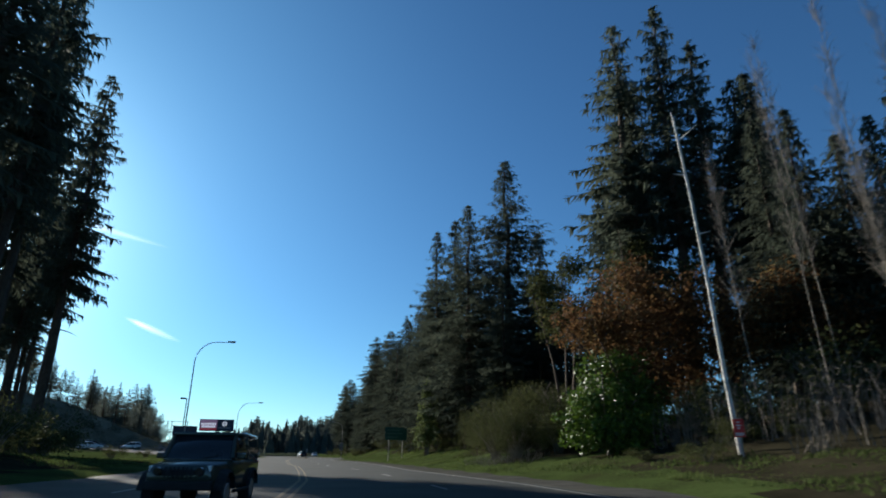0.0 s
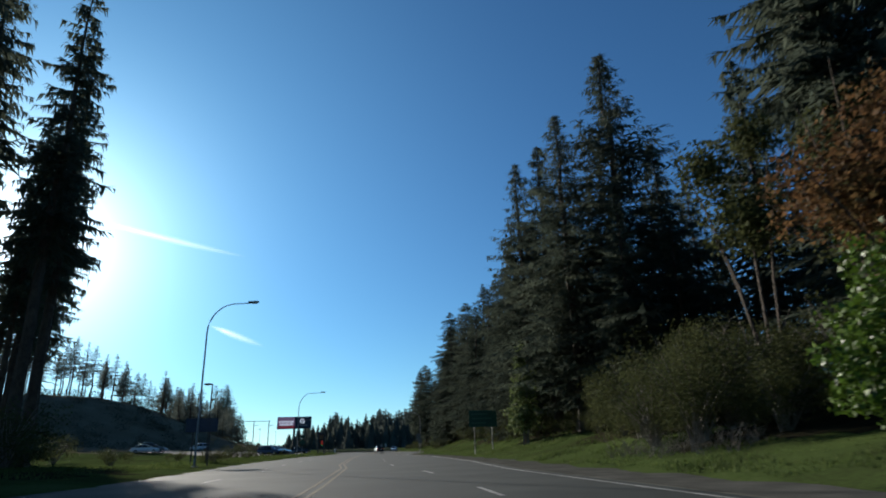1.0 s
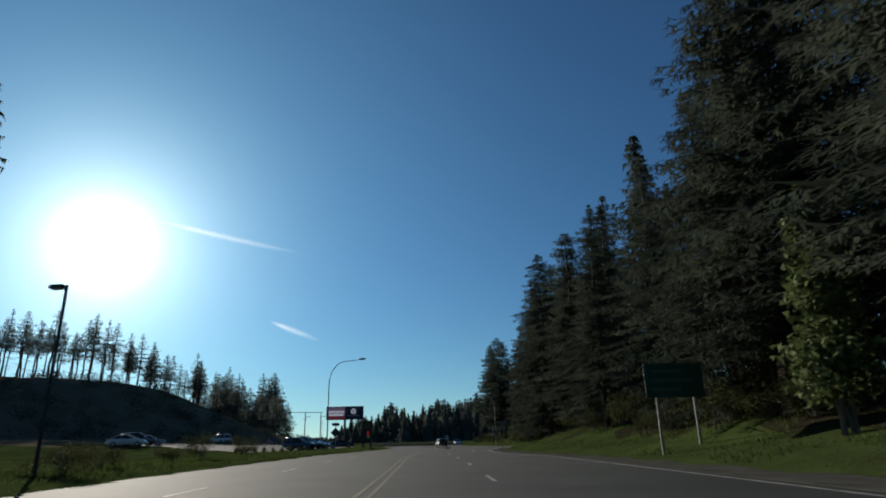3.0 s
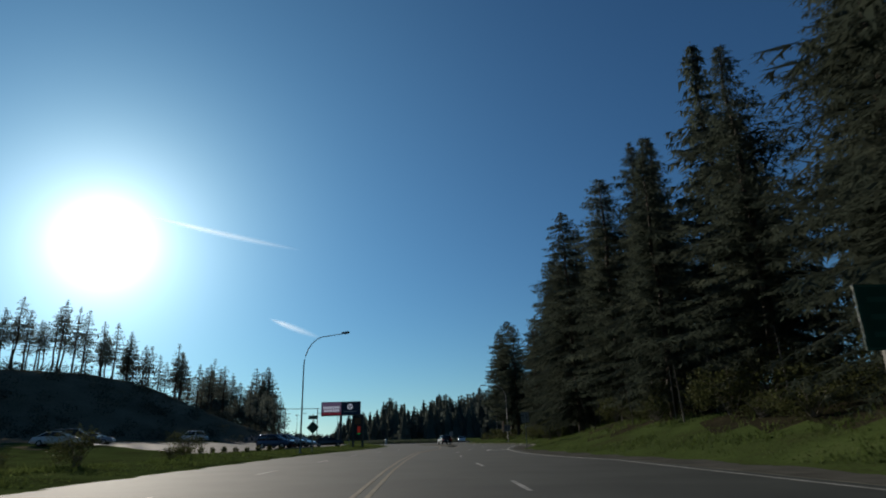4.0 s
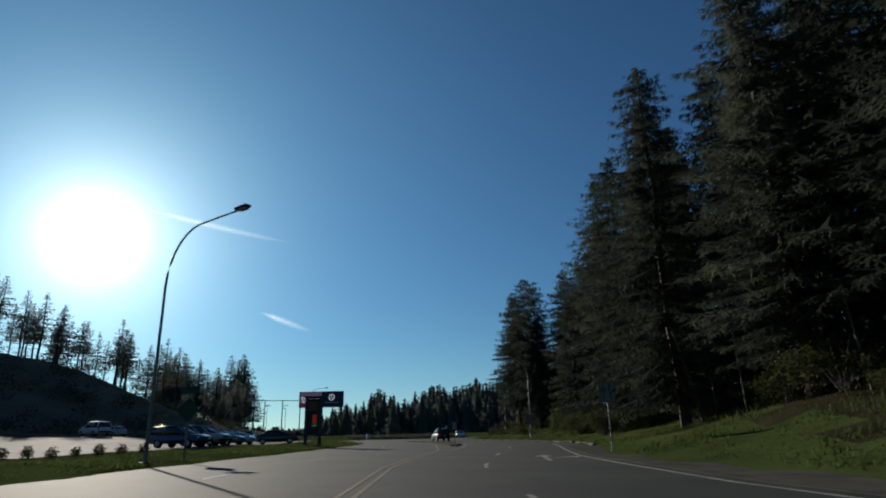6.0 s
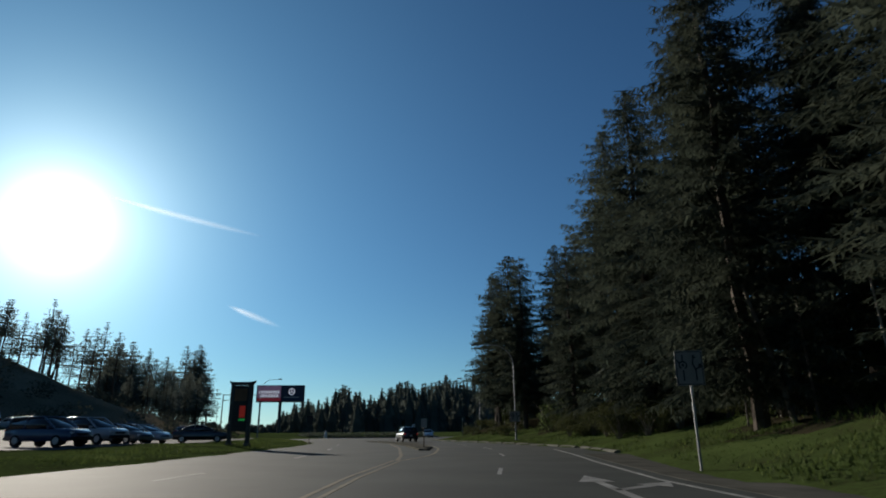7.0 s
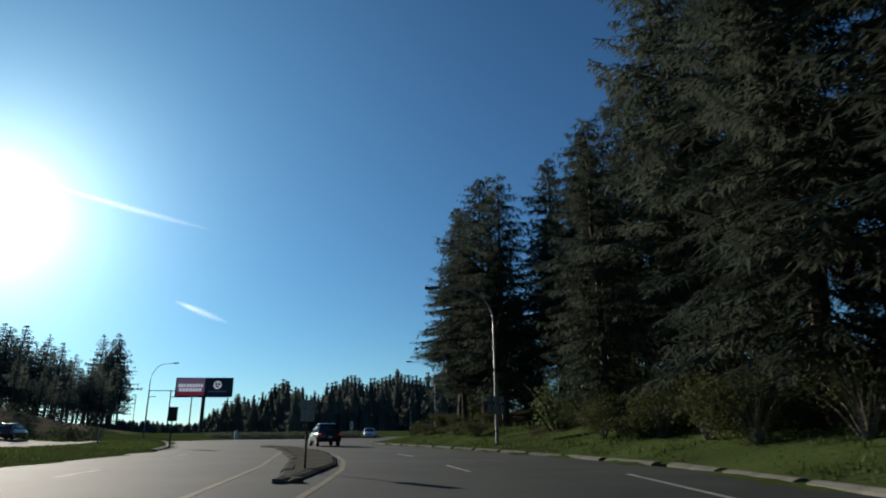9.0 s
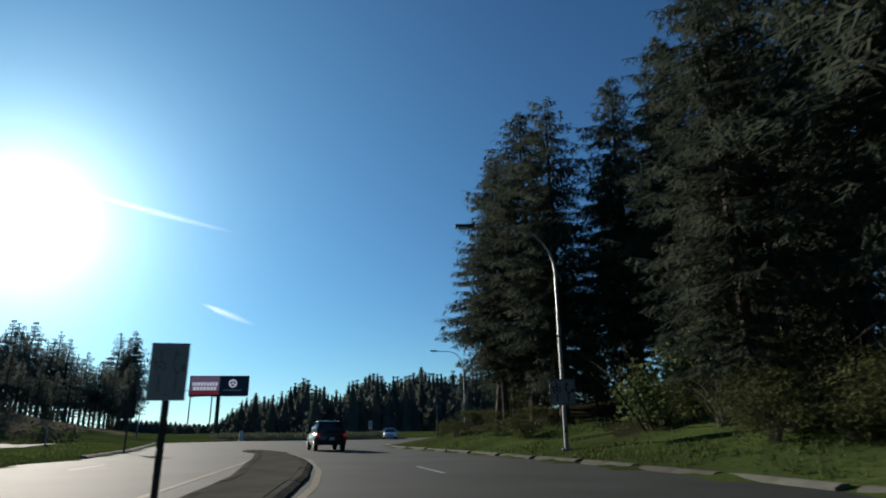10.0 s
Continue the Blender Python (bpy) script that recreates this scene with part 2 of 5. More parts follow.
def box(bm, cx, cy, cz, sx, sy, sz, bevel=0.0, m=None):
    r = bmesh.ops.create_cube(bm, size=1.0, matrix=(m or Matrix()) @ Matrix.Translation((cx, cy, cz)) @ Matrix.Diagonal((sx, sy, sz, 1)))
    if bevel:
        edges = list({e for v in r["verts"] for e in v.link_edges})
        bmesh.ops.bevel(bm, geom=edges, offset=bevel, segments=2, affect="EDGES", profile=0.6)
    return bm


def tube(bm, path, radii, sides=8, caps=True):
    """A tube along the points of path with a radius at each."""
    rings, up = [], Vector((0, 0, 1))
    for i, p in enumerate(path):
        a, b = Vector(path[max(0, i - 1)]), Vector(path[min(len(path) - 1, i + 1)])
        d = (b - a).normalized()
        side = d.cross(up if abs(d.z) < 0.95 else Vector((1, 0, 0))).normalized()
        other = side.cross(d)
        rings.append([bm.verts.new(Vector(p) + (side * math.cos(6.2832 * k / sides) + other * math.sin(6.2832 * k / sides)) * radii[i]) for k in range(sides)])
    for r0, r1 in zip(rings, rings[1:]):
        for k in range(sides):
            bm.faces.new((r0[k], r0[(k + 1) % sides], r1[(k + 1) % sides], r1[k]))
    if caps:
        bm.faces.new(rings[0][::-1])
        bm.faces.new(rings[-1])
    return bm


def mesh():
    return bmesh.new()


def along(points, y):
    """x of a line of (x, y) points at y."""
    return float(np.interp(y, [p[1] for p in points], [p[0] for p in points]))


def smooth(a, b, v):
    k = np.clip((v - a) / (b - a), 0, 1)
    return k * k * (3 - 2 * k)


# ---- the plan ----
CENTRE = [(8.0, -120), (2.5, -45), (-1.2, 0), (-6.4, 26.3), (-9.3, 37.6), (-11.8, 46.7), (-14.0, 54.7), (-16.6, 62.2), (-18.7, 69.7), (-24.0, 88.3), (-26.8, 98.7), (-29.0, 107.6), (-30.6, 114), (-32.0, 122), (-33.2, 131), (-34.3, 136), (-35.1, 139), (-36.4, 144), (-38.0, 150), (-40.8, 158.6), (-42.4, 163.5), (-46.6, 174), (-52, 184), (-60, 196)]
INNER = [(-33.0, 131), (-32.9, 135), (-33.2, 138.5), (-33.9, 143), (-34.8, 148), (-36.1, 153), (-37.6, 157.5), (-40.2, 163.8), (-43.5, 170)]
EDGE = [(16, -120), (11.5, -45), (8.0, 0), (2.5, 26), (-0.6, 36.3), (-4.1, 48), (-7.4, 63), (-9.6, 71.4), (-11.9, 79.9), (-16.0, 94.6), (-19.2, 101.5), (-21.5, 108), (-23.2, 115), (-24.7, 122), (-25.6, 130), (-26.3, 138), (-27.2, 146), (-28.8, 154), (-30.6, 159)]
RIGHT = [(18.5, -120), (14, -45), (10.5, 0), (5.5, 26), (2.4, 37), (-1.0, 48.5), (-4.4, 63), (-7.0, 72), (-9.4, 80.5), (-13.6, 95), (-16.6, 102), (-18.8, 108.5), (-21.2, 115.5), (-23.0, 122), (-23.6, 130), (-24.2, 140), (-25.4, 148), (-28.0, 155), (-30.7, 161.3), (-33.5, 167), (-36.6, 173), (-40.6, 180), (-42.6, 186), (-42.5, 195), (-38, 210), (-26, 232), (0, 262), (60, 320)]
LANE = [(4.5, 0), (-1.5, 26), (-4.6, 37), (-7.6, 46.7), (-11.6, 57), (-12.8, 61), (-15.2, 69), (-20.2, 88), (-24.5, 102.6), (-27.5, 114.4), (-28.5, 123.4), (-29.4, 135.6), (-31.1, 147.1), (-34.1, 156.7), (-38, 166)]
LEFT = [(0, -120), (-6, -45), (-10.5, 0), (-15.5, 26), (-18.7, 40), (-23.0, 54), (-26.2, 63), (-28.8, 71), (-33.6, 88.3), (-36.4, 98.7), (-38.8, 107.6), (-40.6, 116), (-41.9, 124), (-43.0, 131), (-44.6, 139), (-46.2, 147), (-48.6, 158), (-51.0, 166), (-55.5, 175.5), (-61.0, 185), (-68, 198), (-74, 208), (-78, 214)]
ISLAND_MIDDLE, ISLAND_R = (-66.0, 232.0), 15.0


def ground_z(x, y):
    """Height of the land: level at the road, banks beside it, a long cut bank far off with a plateau on it."""
    x, y = np.asarray(x, float), np.asarray(y, float)
    xr = np.interp(y, [p[1] for p in RIGHT], [p[0] for p in RIGHT])
    xl = np.interp(y, [p[1] for p in LEFT], [p[0] for p in LEFT])
    dr, dl = (x - xr) * 0.95, (xl - x) * 0.95
    z = np.full(x.shape, -0.06)
    wob = 0.18 * np.sin(x * 0.31 + y * 0.17) * np.sin(y * 0.23 - x * 0.11) + 0.07 * np.sin(x * 1.3 + 2) * np.sin(y * 1.1)
    fade = 1 - smooth(196, 212, y)
    rise = 0.16 * smooth(0.0, 0.8, dr) + 0.18 * np.clip(dr - 0.6, 0, 5) + 0.22 * np.clip(dr - 5, 0, 18) + 0.03 * np.clip(dr - 27, 0, 200) + wob * smooth(2.0, 6.0, dr)
    rise = rise - smooth(62, 40, y) * 0.05 * np.clip(dr - 1, 0, 6)
    rise = rise + 0.06 * np.clip(dr - 0.6, 0, 6) * smooth(62, 76, y) * smooth(170, 156, y)
    z = z + np.where(dr > 0, rise, 0)
    left = 0.16 * smooth(0.0, 0.8, dl) + 0.06 * np.clip(dl - 0.8, 0, 3) + wob * 0.5 * smooth(2.0, 5.0, dl) + 0.006 * np.clip(dl - 4, 0, 60) + 0.05 * np.clip(dl - 13, 0, 45) * smooth(88, 112, y)
    near = smooth(60, 28, y)
    left = left + near * 0.10 * np.clip(dl - 3, 0, 25)
    z = z + np.where(dl > 0, left, 0) * fade
    # the cut bank
    q = (x + 135) * 0.80 + (y - 194) * -0.60
    s = (x + 135) * 0.60 + (y - 194) * 0.80
    top = 14.5 * smooth(62, -12, s) + 1.0
    z = z + top * smooth(46, 2, q) * smooth(-330, -200, s)
    far = np.hypot(x + 40, y - 120)
    return z + 6 * smooth(350, 1500, far)


# ---- ground and roads ----
def spread(lo, hi, step, reach, grow=1.25):
    v = list(np.arange(lo, hi + 0.01, step))
    d, out = step, []
    while v[-1] < reach:
        d *= grow
        v.append(v[-1] + d)
    d = step
    while v[0] > -reach:
        d *= grow
        v.insert(0, v[0] - d)
    return np.array(v)


gx, gy = spread(-112, 32, 1.6, 3000), spread(-30, 215, 1.6, 3000)
GX, GY = np.meshgrid(gx, gy)
gv = np.stack([GX.ravel(), GY.ravel(), ground_z(GX, GY).ravel()], 1)
nx = len(gx)
i0 = (np.arange(len(gy) - 1)[:, None] * nx + np.arange(nx - 1)[None]).ravel()
ground = from_arrays("ground", gv, np.stack([i0, i0 + 1, i0 + nx + 1, i0 + nx], 1), GROUND)
tagged(ground, "rough green grass and earth beside the road", "ground", kind="structure")
ground.data.polygons.foreach_set("use_smooth", [True] * len(ground.data.polygons))
# leaf litter and bare earth where the woods stand; roadward it paints tree shade
ground.data.materials.append(LITTER_SHADE)
cx, cy = gv[i0, 0] + 0.8, gv[i0, 1] + 0.8
from_right = cx - np.interp(cy, [p[1] for p in RIGHT], [p[0] for p in RIGHT])
from_left = np.interp(cy, [p[1] for p in LEFT], [p[0] for p in LEFT]) - cx
ragged_edge = 1.2 * np.sin(cy * 0.37) + 0.9 * np.sin(cy * 0.83 + cx * 0.5) + np.random.default_rng(3).normal(0, 0.5, len(cx))
wooded_or_shady = (from_right > np.interp(cy, [0, 20, 27, 34, 60, 85, 120, 140], [0.9, 1.2, 4.0, 6.5, 7.0, 6.0, 5.6, 5.6]) + ragged_edge) & (cy < 215)
wooded_or_shady |= (from_left > 3.5 + ragged_edge) & (cy < 52 + 3.0 * ragged_edge + 4 * np.sin(cx * 0.21))
wooded_or_shady |= (cy > 213) & (cx > -50 + 0.3 * (cy - 213))
ground.data.materials.append(BANKEARTH_HAZED)
on_bank = (gv[i0, 2] > 1.6 + 0.25 * ragged_edge) & (cx < -62) & (np.hypot(cx + 40, cy - 120) < 420)
ground.data.polygons.foreach_set("material_index", np.where(on_bank, 2, wooded_or_shady.astype(np.int32)).astype(np.int32))


def strip(name, left, right, z, thick, mat, label, category, ys, kind="structure", parent=None):
    """A flat slab between two lines of (x, y)."""
    n = len(ys)
    a = np.array([(along(left, y), y) for y in ys])
    b = np.array([(along(right, y), y) for y in ys])
    top = np.concatenate([np.c_[a, np.full(n, z)], np.c_[b, np.full(n, z)], np.c_[a, np.full(n, z - thick)], np.c_[b, np.full(n, z - thick)]])
    f = []
    for i in range(n - 1):
        f += [(i, n + i, n + i + 1, i + 1), (2 * n + i, i, i + 1, 2 * n + i + 1), (n + i, 3 * n + i, 3 * n + i + 1, n + i + 1)]
    ob = from_arrays(name, top, f, mat, parent)
    ob.data.polygons.foreach_set("use_smooth", [False] * len(f))
    if parent is None:
        tagged(ob, label, category, kind=kind)
    return ob


road_ys = [-120, -80, -45] + list(np.arange(-20, 262, 2.0))
RLEFT = LEFT[:-6] + [(-55.5, 175.5), (-63, 184), (-76, 192), (-92, 202), (-104, 216), (-110, 232), (-108, 262)]
RRIGHT = [p for p in RIGHT if p[1] <= 180] + [(-42.6, 186), (-42.5, 195), (-38, 210), (-30, 226), (-22, 240), (-10, 262)]
strip("road", RLEFT, RRIGHT, 0.0, 0.25, ASPHALT, "worn dark grey asphalt road with faded lane paint", "road", road_ys)
strip("road", [(-75, 261.9), (-95, 330), (-120, 420)], [(-48, 261.9), (-70, 330), (-96, 420)], 0.004, 0.3, ASPHALT, "grey asphalt road leading away from the roundabout", "road", [261.9, 300, 330, 380, 420])


def offset(line, d):
    out = []
    for i, p in enumerate(line):
        a, b = Vector(line[max(0, i - 1)]), Vector(line[min(len(line) - 1, i + 1)])
        t = (b - a).normalized()
        out.append((p[0] + t.y * d, p[1] - t.x * d))
    return out


def stripe(line, y0, y1, width, mat, label, step=1.0):
    n = max(2, int((y1 - y0) / step) + 1)
    ys = np.linspace(y0, y1, n)
    return strip("road_marking", offset(line, -width / 2), offset(line, width / 2), 0.005, 0.004, mat, label, "road marking", ys)


strip("gravel_shoulder", offset(EDGE, 0.5)[:-2], offset(RIGHT, 0.7), 0.012, 0.05, SHOULDER, "worn gravel and dirt shoulder beside the edge line", "shoulder", [-40, -20, 0, 10] + list(np.arange(14, 139, 2.0)))
for d in (-0.15, 0.15):
    stripe(offset(CENTRE, d), -40, 131, 0.11, YELLOW, "faded double yellow centre line on the asphalt")
stripe(CENTRE, 131, 176, 0.16, YELLOW, "yellow line along the traffic island")
stripe(INNER, 131.2, 168, 0.16, YELLOW, "yellow line along the traffic island")
stripe(EDGE, -40, 146, 0.13, WHITE, "worn white edge line on the asphalt")
for y in (-3, 9, 21, 33, 45, 57, 69, 80, 91, 102.6, 113.5, 123.4, 135.6, 147.0, 156.7):
    stripe(LANE, y, y + 2.9, 0.12, WHITE, "short white lane dash on the asphalt")
OPPOSITE = offset(CENTRE, -4.6)
for y in (5, 17, 29, 41, 53, 64.5, 76, 87, 98.3, 109.5, 120.5, 133, 145.3, 158):
    stripe(OPPOSITE, y, y + 2.8, 0.12, WHITE, "short white lane dash on the asphalt")


# ---- trees ----
def crown_arrays(seed, height, base, radius, whorls, boughs, pairs, size, taper=0.9, droop=0.35, ragged=0.35, hang=0.35, fan=False, thin=0.1, longest=1.1, point=1.0):
    """Corners of a conifer's needle sprays: boughs in whorls, each a drooping frond with twigs on both sides and sprays that hang below it."""
    rng = np.random.default_rng(seed)
    vs = []

    def sprays(root, way, length, width, edge):
        way = way / (np.linalg.norm(way, axis=1)[:, None] + 1e-6)
        e = edge * (length * width * (0.55 if fan else 1.0))[:, None]
        tip = root + way * length[:, None]
        tip[:, 2] -= 0.10 * length
        vs.append(np.stack([root - e, tip, root + e], 1).reshape(-1, 3))
        if fan:
            # side twigs, alternately left and right
            for at, sign, k in ((0.12, 1, 0.5), (0.3, -1, 0.48), (0.48, 1, 0.4), (0.66, -1, 0.32)):
                w2 = way * 0.65 + edge * sign * 0.75 + rng.normal(0, 0.15, way.shape)
                w2[:, 2] -= 0.25
                r2 = root + (tip - root) * at
                l2 = length * k * rng.uniform(0.7, 1.3, len(length))
                e2 = way * (l2 * width * 1.1)[:, None]
                vs.append(np.stack([r2 - e2, r2 + w2 * l2[:, None], r2 + e2], 1).reshape(-1, 3))

    for w in range(whorls):
        k = (w + rng.uniform(0, 0.8)) / whorls
        h = base + (height - base) * k
        near_tip = min(1.0, point + 1.5 * (1 - k))
        full = radius * (1 - k) ** taper * (0.6 + 0.4 * min(1, k * 5)) * (1 + 0.14 * math.sin(k * 23 + seed) + 0.08 * math.sin(k * 51 + seed * 2)) + 0.22 * (1 - 0.6 * k)
        nb = max(3, int(boughs * (0.66 + 0.34 * (1 - k))))
        a0 = rng.uniform(0, 6.28)
        for b in range(nb):
            if rng.uniform() < thin:
                continue
            az = a0 + 6.283 * b / nb + rng.normal(0, 0.25)
            ln = full * (rng.uniform(1 - ragged, 1 + ragged * 0.3) if rng.uniform() > 0.1 else rng.uniform(1.05, 1.3))
            n = max(3, int(pairs * (0.3 + 0.7 * min(1.2, ln / radius))))
            d = np.array([math.cos(az), math.sin(az), 0.0])
            s = np.array([-math.sin(az), math.cos(az), 0.0])
            lift = 0.32 * (k - 0.3) * ln
            bow = rng.uniform(0.7, 1.3) * droop

            def spine(u):
                p = d[None] * (u * ln)[:, None]
                p[:, 2] = h + lift * u - bow * ln * u ** 2 + 0.16 * ln * u ** 4
                return p

            u = np.repeat(np.linspace(0.14, 0.97, n), 2) + rng.uniform(-0.4, 0.4, 2 * n) / n
            sg = np.tile([-1.0, 1.0], n)
            reach = np.clip(0.36 * ln * (1.05 - u) ** 0.7, 0.12, longest) * rng.uniform(0.7, 1.3, 2 * n) + size * near_tip * 0.45
            way = d[None] * rng.uniform(0.45, 0.9, 2 * n)[:, None] + s[None] * (sg * rng.uniform(0.45, 0.9, 2 * n))[:, None]
            way[:, 2] = -0.12 - hang * rng.uniform(0, 1.2, 2 * n)
            sprays(spine(u), way, reach, rng.uniform(0.10, 0.17, 2 * n), np.repeat(d[None], 2 * n, 0))
            m = max(2, int(n * 1.1))
            u = rng.uniform(0.1, 1.0, m)
            way = d[None] * rng.uniform(-0.1, 0.5, m)[:, None] + s[None] * rng.normal(0, 0.35, m)[:, None]
            way[:, 2] = -rng.uniform(0.6, 1.1, m)
            sprays(spine(u), way, size * near_tip * rng.uniform(0.6, 1.5, m), rng.uniform(0.13, 0.22, m), np.repeat(d[None], m, 0))
            tip = spine(np.array([0.86]))
            vs.append(np.concatenate([tip - s * 0.022 * ln, tip + (d * 0.18 * ln + np.array([0, 0, 0.03 * ln])), tip + s * 0.022 * ln]))
            root, mid = spine(np.array([0.0])), spine(np.array([0.5]))
            vs.append(np.concatenate([root, mid + s * 0.04 * ln, mid - s * 0.04 * ln]))
    # the leader
    ns = 26
    t = rng.uniform(0, 1, ns)
    az = rng.uniform(0, 6.28, ns)
    p = np.stack([0 * t, 0 * t, height - 1.9 * (1 - t)], 1)
    way = np.stack([np.cos(az) * 0.4, np.sin(az) * 0.4, rng.uniform(0.2, 0.7, ns)], 1)
    ln = 0.62 * (1.1 - t)
    side = np.cross(way, [0, 0, 1.0])
    tip = p + way * ln[:, None]
    vs.append(np.stack([p + side * 0.1, tip, p - side * 0.1], 1).reshape(-1, 3))
    v = np.concatenate(vs)
    return v, np.arange(len(v)).reshape(-1, 3)


def trunk_mesh(height, r, seed, bare=0.0, stubs=10, lean=0.0):
    rng = random.Random(seed)
    bm = mesh()
    path, rad = [], []
    for i in range(9):
        k = i / 8
        path.append((lean * height * k + rng.uniform(-0.12, 0.12), rng.uniform(-0.12, 0.12), height * 0.97 * k - 0.4 * (i == 0)))
        rad.append(r * (1.25 if i == 0 else 1.0) * (1 - k) ** 0.8 + 0.03)
    tube(bm, path, rad, 7)
    for i in range(stubs):
        h = rng.uniform(0.08, max(0.2, bare)) * height
        a, ln = rng.uniform(0, 6.28), rng.uniform(0.6, 2.2)
        tube(bm, [(0, 0, h), (math.cos(a) * ln * 0.6, math.sin(a) * ln * 0.6, h - 0.1), (math.cos(a) * ln, math.sin(a) * ln, h - 0.3)], [0.05, 0.035, 0.012], 4)
    return bm


def conifer(seed, height, base, radius, whorls, boughs, sprays, size, label, needles=NEEDLES, trunk_r=0.38, **kw):
    ob = thing("fir_tree", label, "tree")
    part("trunk", trunk_mesh(height, trunk_r, seed, base / height + 0.1), BARK, ob)
    v, f = crown_arrays(seed, height, base, radius, whorls, boughs, sprays, size, **kw)
    from_arrays("crown", v, f, needles, ob)
    return ob


def place(ob, x, y, h, full, turn, sink=0.15, wide=None):
    """Pose for a tree of full height scaled to stand h high on the land at x, y."""
    k = h / full
    w = (wide or k)
    return Matrix.Translation((x, y, float(ground_z(x, y)) - sink)) @ Matrix.Rotation(turn, 4, "Z") @ Matrix.Diagonal((w, w, k, 1))


NEAR_LABEL = "tall dark green fir tree with drooping boughs in roadside woods"
CLOSE = [conifer(61 + i, 24.0, b, r, 58, 9, 15, 0.32, NEAR_LABEL, droop=d, taper=tp, ragged=0.42, fan=True, trunk_r=0.24, hang=h, longest=0.75) for i, (b, r, d, tp, h) in enumerate(((2.4, 4.4, 0.34, 0.6, 0.5), (1.6, 4.7, 0.4, 0.56, 0.7)))]
HERO = [conifer(11 + i, 24.0, b, r, 50, 9, 11, 0.38, NEAR_LABEL, droop=d, taper=tp, ragged=0.42, fan=True, trunk_r=0.22, hang=0.4, longest=0.8) for i, (b, r, d, tp) in enumerate(((2.0, 4.8, 0.36, 0.86), (2.6, 4.2, 0.28, 0.92), (1.2, 5.2, 0.40, 0.82), (3.2, 4.6, 0.32, 0.88)))]
OPEN = [conifer(71 + i, 24.0, b, r, 50, 9, 10, 0.44, "tall dark fir tree with a bare lower trunk in roadside woods", droop=d, taper=tp, ragged=0.46, fan=True, trunk_r=0.24, hang=0.4, thin=0.13) for i, (b, r, d, tp) in enumerate(((3.6, 4.3, 0.3, 0.5), (4.6, 3.9, 0.26, 0.56), (2.8, 4.4, 0.32, 0.46)))]
NEAR = [conifer(17 + i, 24.0, b, r, 48, 9, 11, 0.5, NEAR_LABEL, droop=d, taper=tp, ragged=0.42, trunk_r=0.24, hang=0.35) for i, (b, r, d, tp) in enumerate(((2.0, 4.8, 0.36, 0.86), (3.5, 4.4, 0.28, 0.9), (1.5, 5.2, 0.40, 0.82)))]
BACK = [conifer(23 + i, 24.0, 1.0, 5.2, 30, 8, 6, 1.2, NEAR_LABEL, droop=0.36, taper=0.9, ragged=0.4) for i in range(2)]
HIGH_LABEL = "tall fir tree with a bare lower trunk and ragged crown"
HIGH = [conifer(31 + i, 30.0, 11.0, r, 42, 8, 12, 0.5, HIGH_LABEL, trunk_r=0.42, droop=0.3, taper=0.6, ragged=0.5, thin=0.2) for i, r in enumerate((3.6, 3.0, 4.2))]
FAR_LABEL = "distant fir tree on the skyline, needles paled for haze"
FAR = [conifer(51 + i, 16.0, b, r, 30, 9, 8, 0.42, FAR_LABEL, needles=NEEDLES_HAZED, trunk_r=0.2, hang=0.15, droop=0.14, taper=tp * 0.86, ragged=0.44, thin=0.08, point=0.5) for i, (b, r, tp) in enumerate(((5.0, 2.7, 0.9), (6.6, 2.5, 0.8), (3.8, 3.1, 1.0), (5.8, 2.9, 0.95)))]
LANKY = [conifer(71 + i, 16.0, b, r, 22, 8, 6, 0.42, "lanky fir with a bare lower trunk on the far bank, paled for haze", needles=NEEDLES_HAZED, trunk_r=0.17, hang=0.15, droop=0.16, taper=tp, ragged=0.5, thin=0.16, point=0.5) for i, (b, r, tp) in enumerate(((7.6, 2.3, 0.8), (8.8, 2.0, 0.7), (6.6, 2.5, 0.9), (8.2, 2.4, 0.75)))]


def stand(kinds, rows, full, group, label="", seed=1, slim=1.0, cap=99.0):
    """Trees of the kinds at rows of x, y, top height above the road; the first of a kind is used up before copies are made."""
    rng = random.Random(seed)
    for i, (x, y, top) in enumerate(rows):
        ob = kinds[i % len(kinds)]
        h = top - float(ground_z(x, y))
        m = place(ob, x, y, h, full, rng.uniform(0, 6.28), wide=min(h, cap) / full * slim * rng.uniform(0.9, 1.15))
        if ob.get("used"):
            c = copy_thing(ob, m @ Matrix.Diagonal((1 / ob.scale[0], 1 / ob.scale[1], 1 / ob.scale[2], 1)))
        else:
            ob["used"] = 1
            ob.matrix_basis = m
            c = ob
        tagged(c, label, "tree", group)


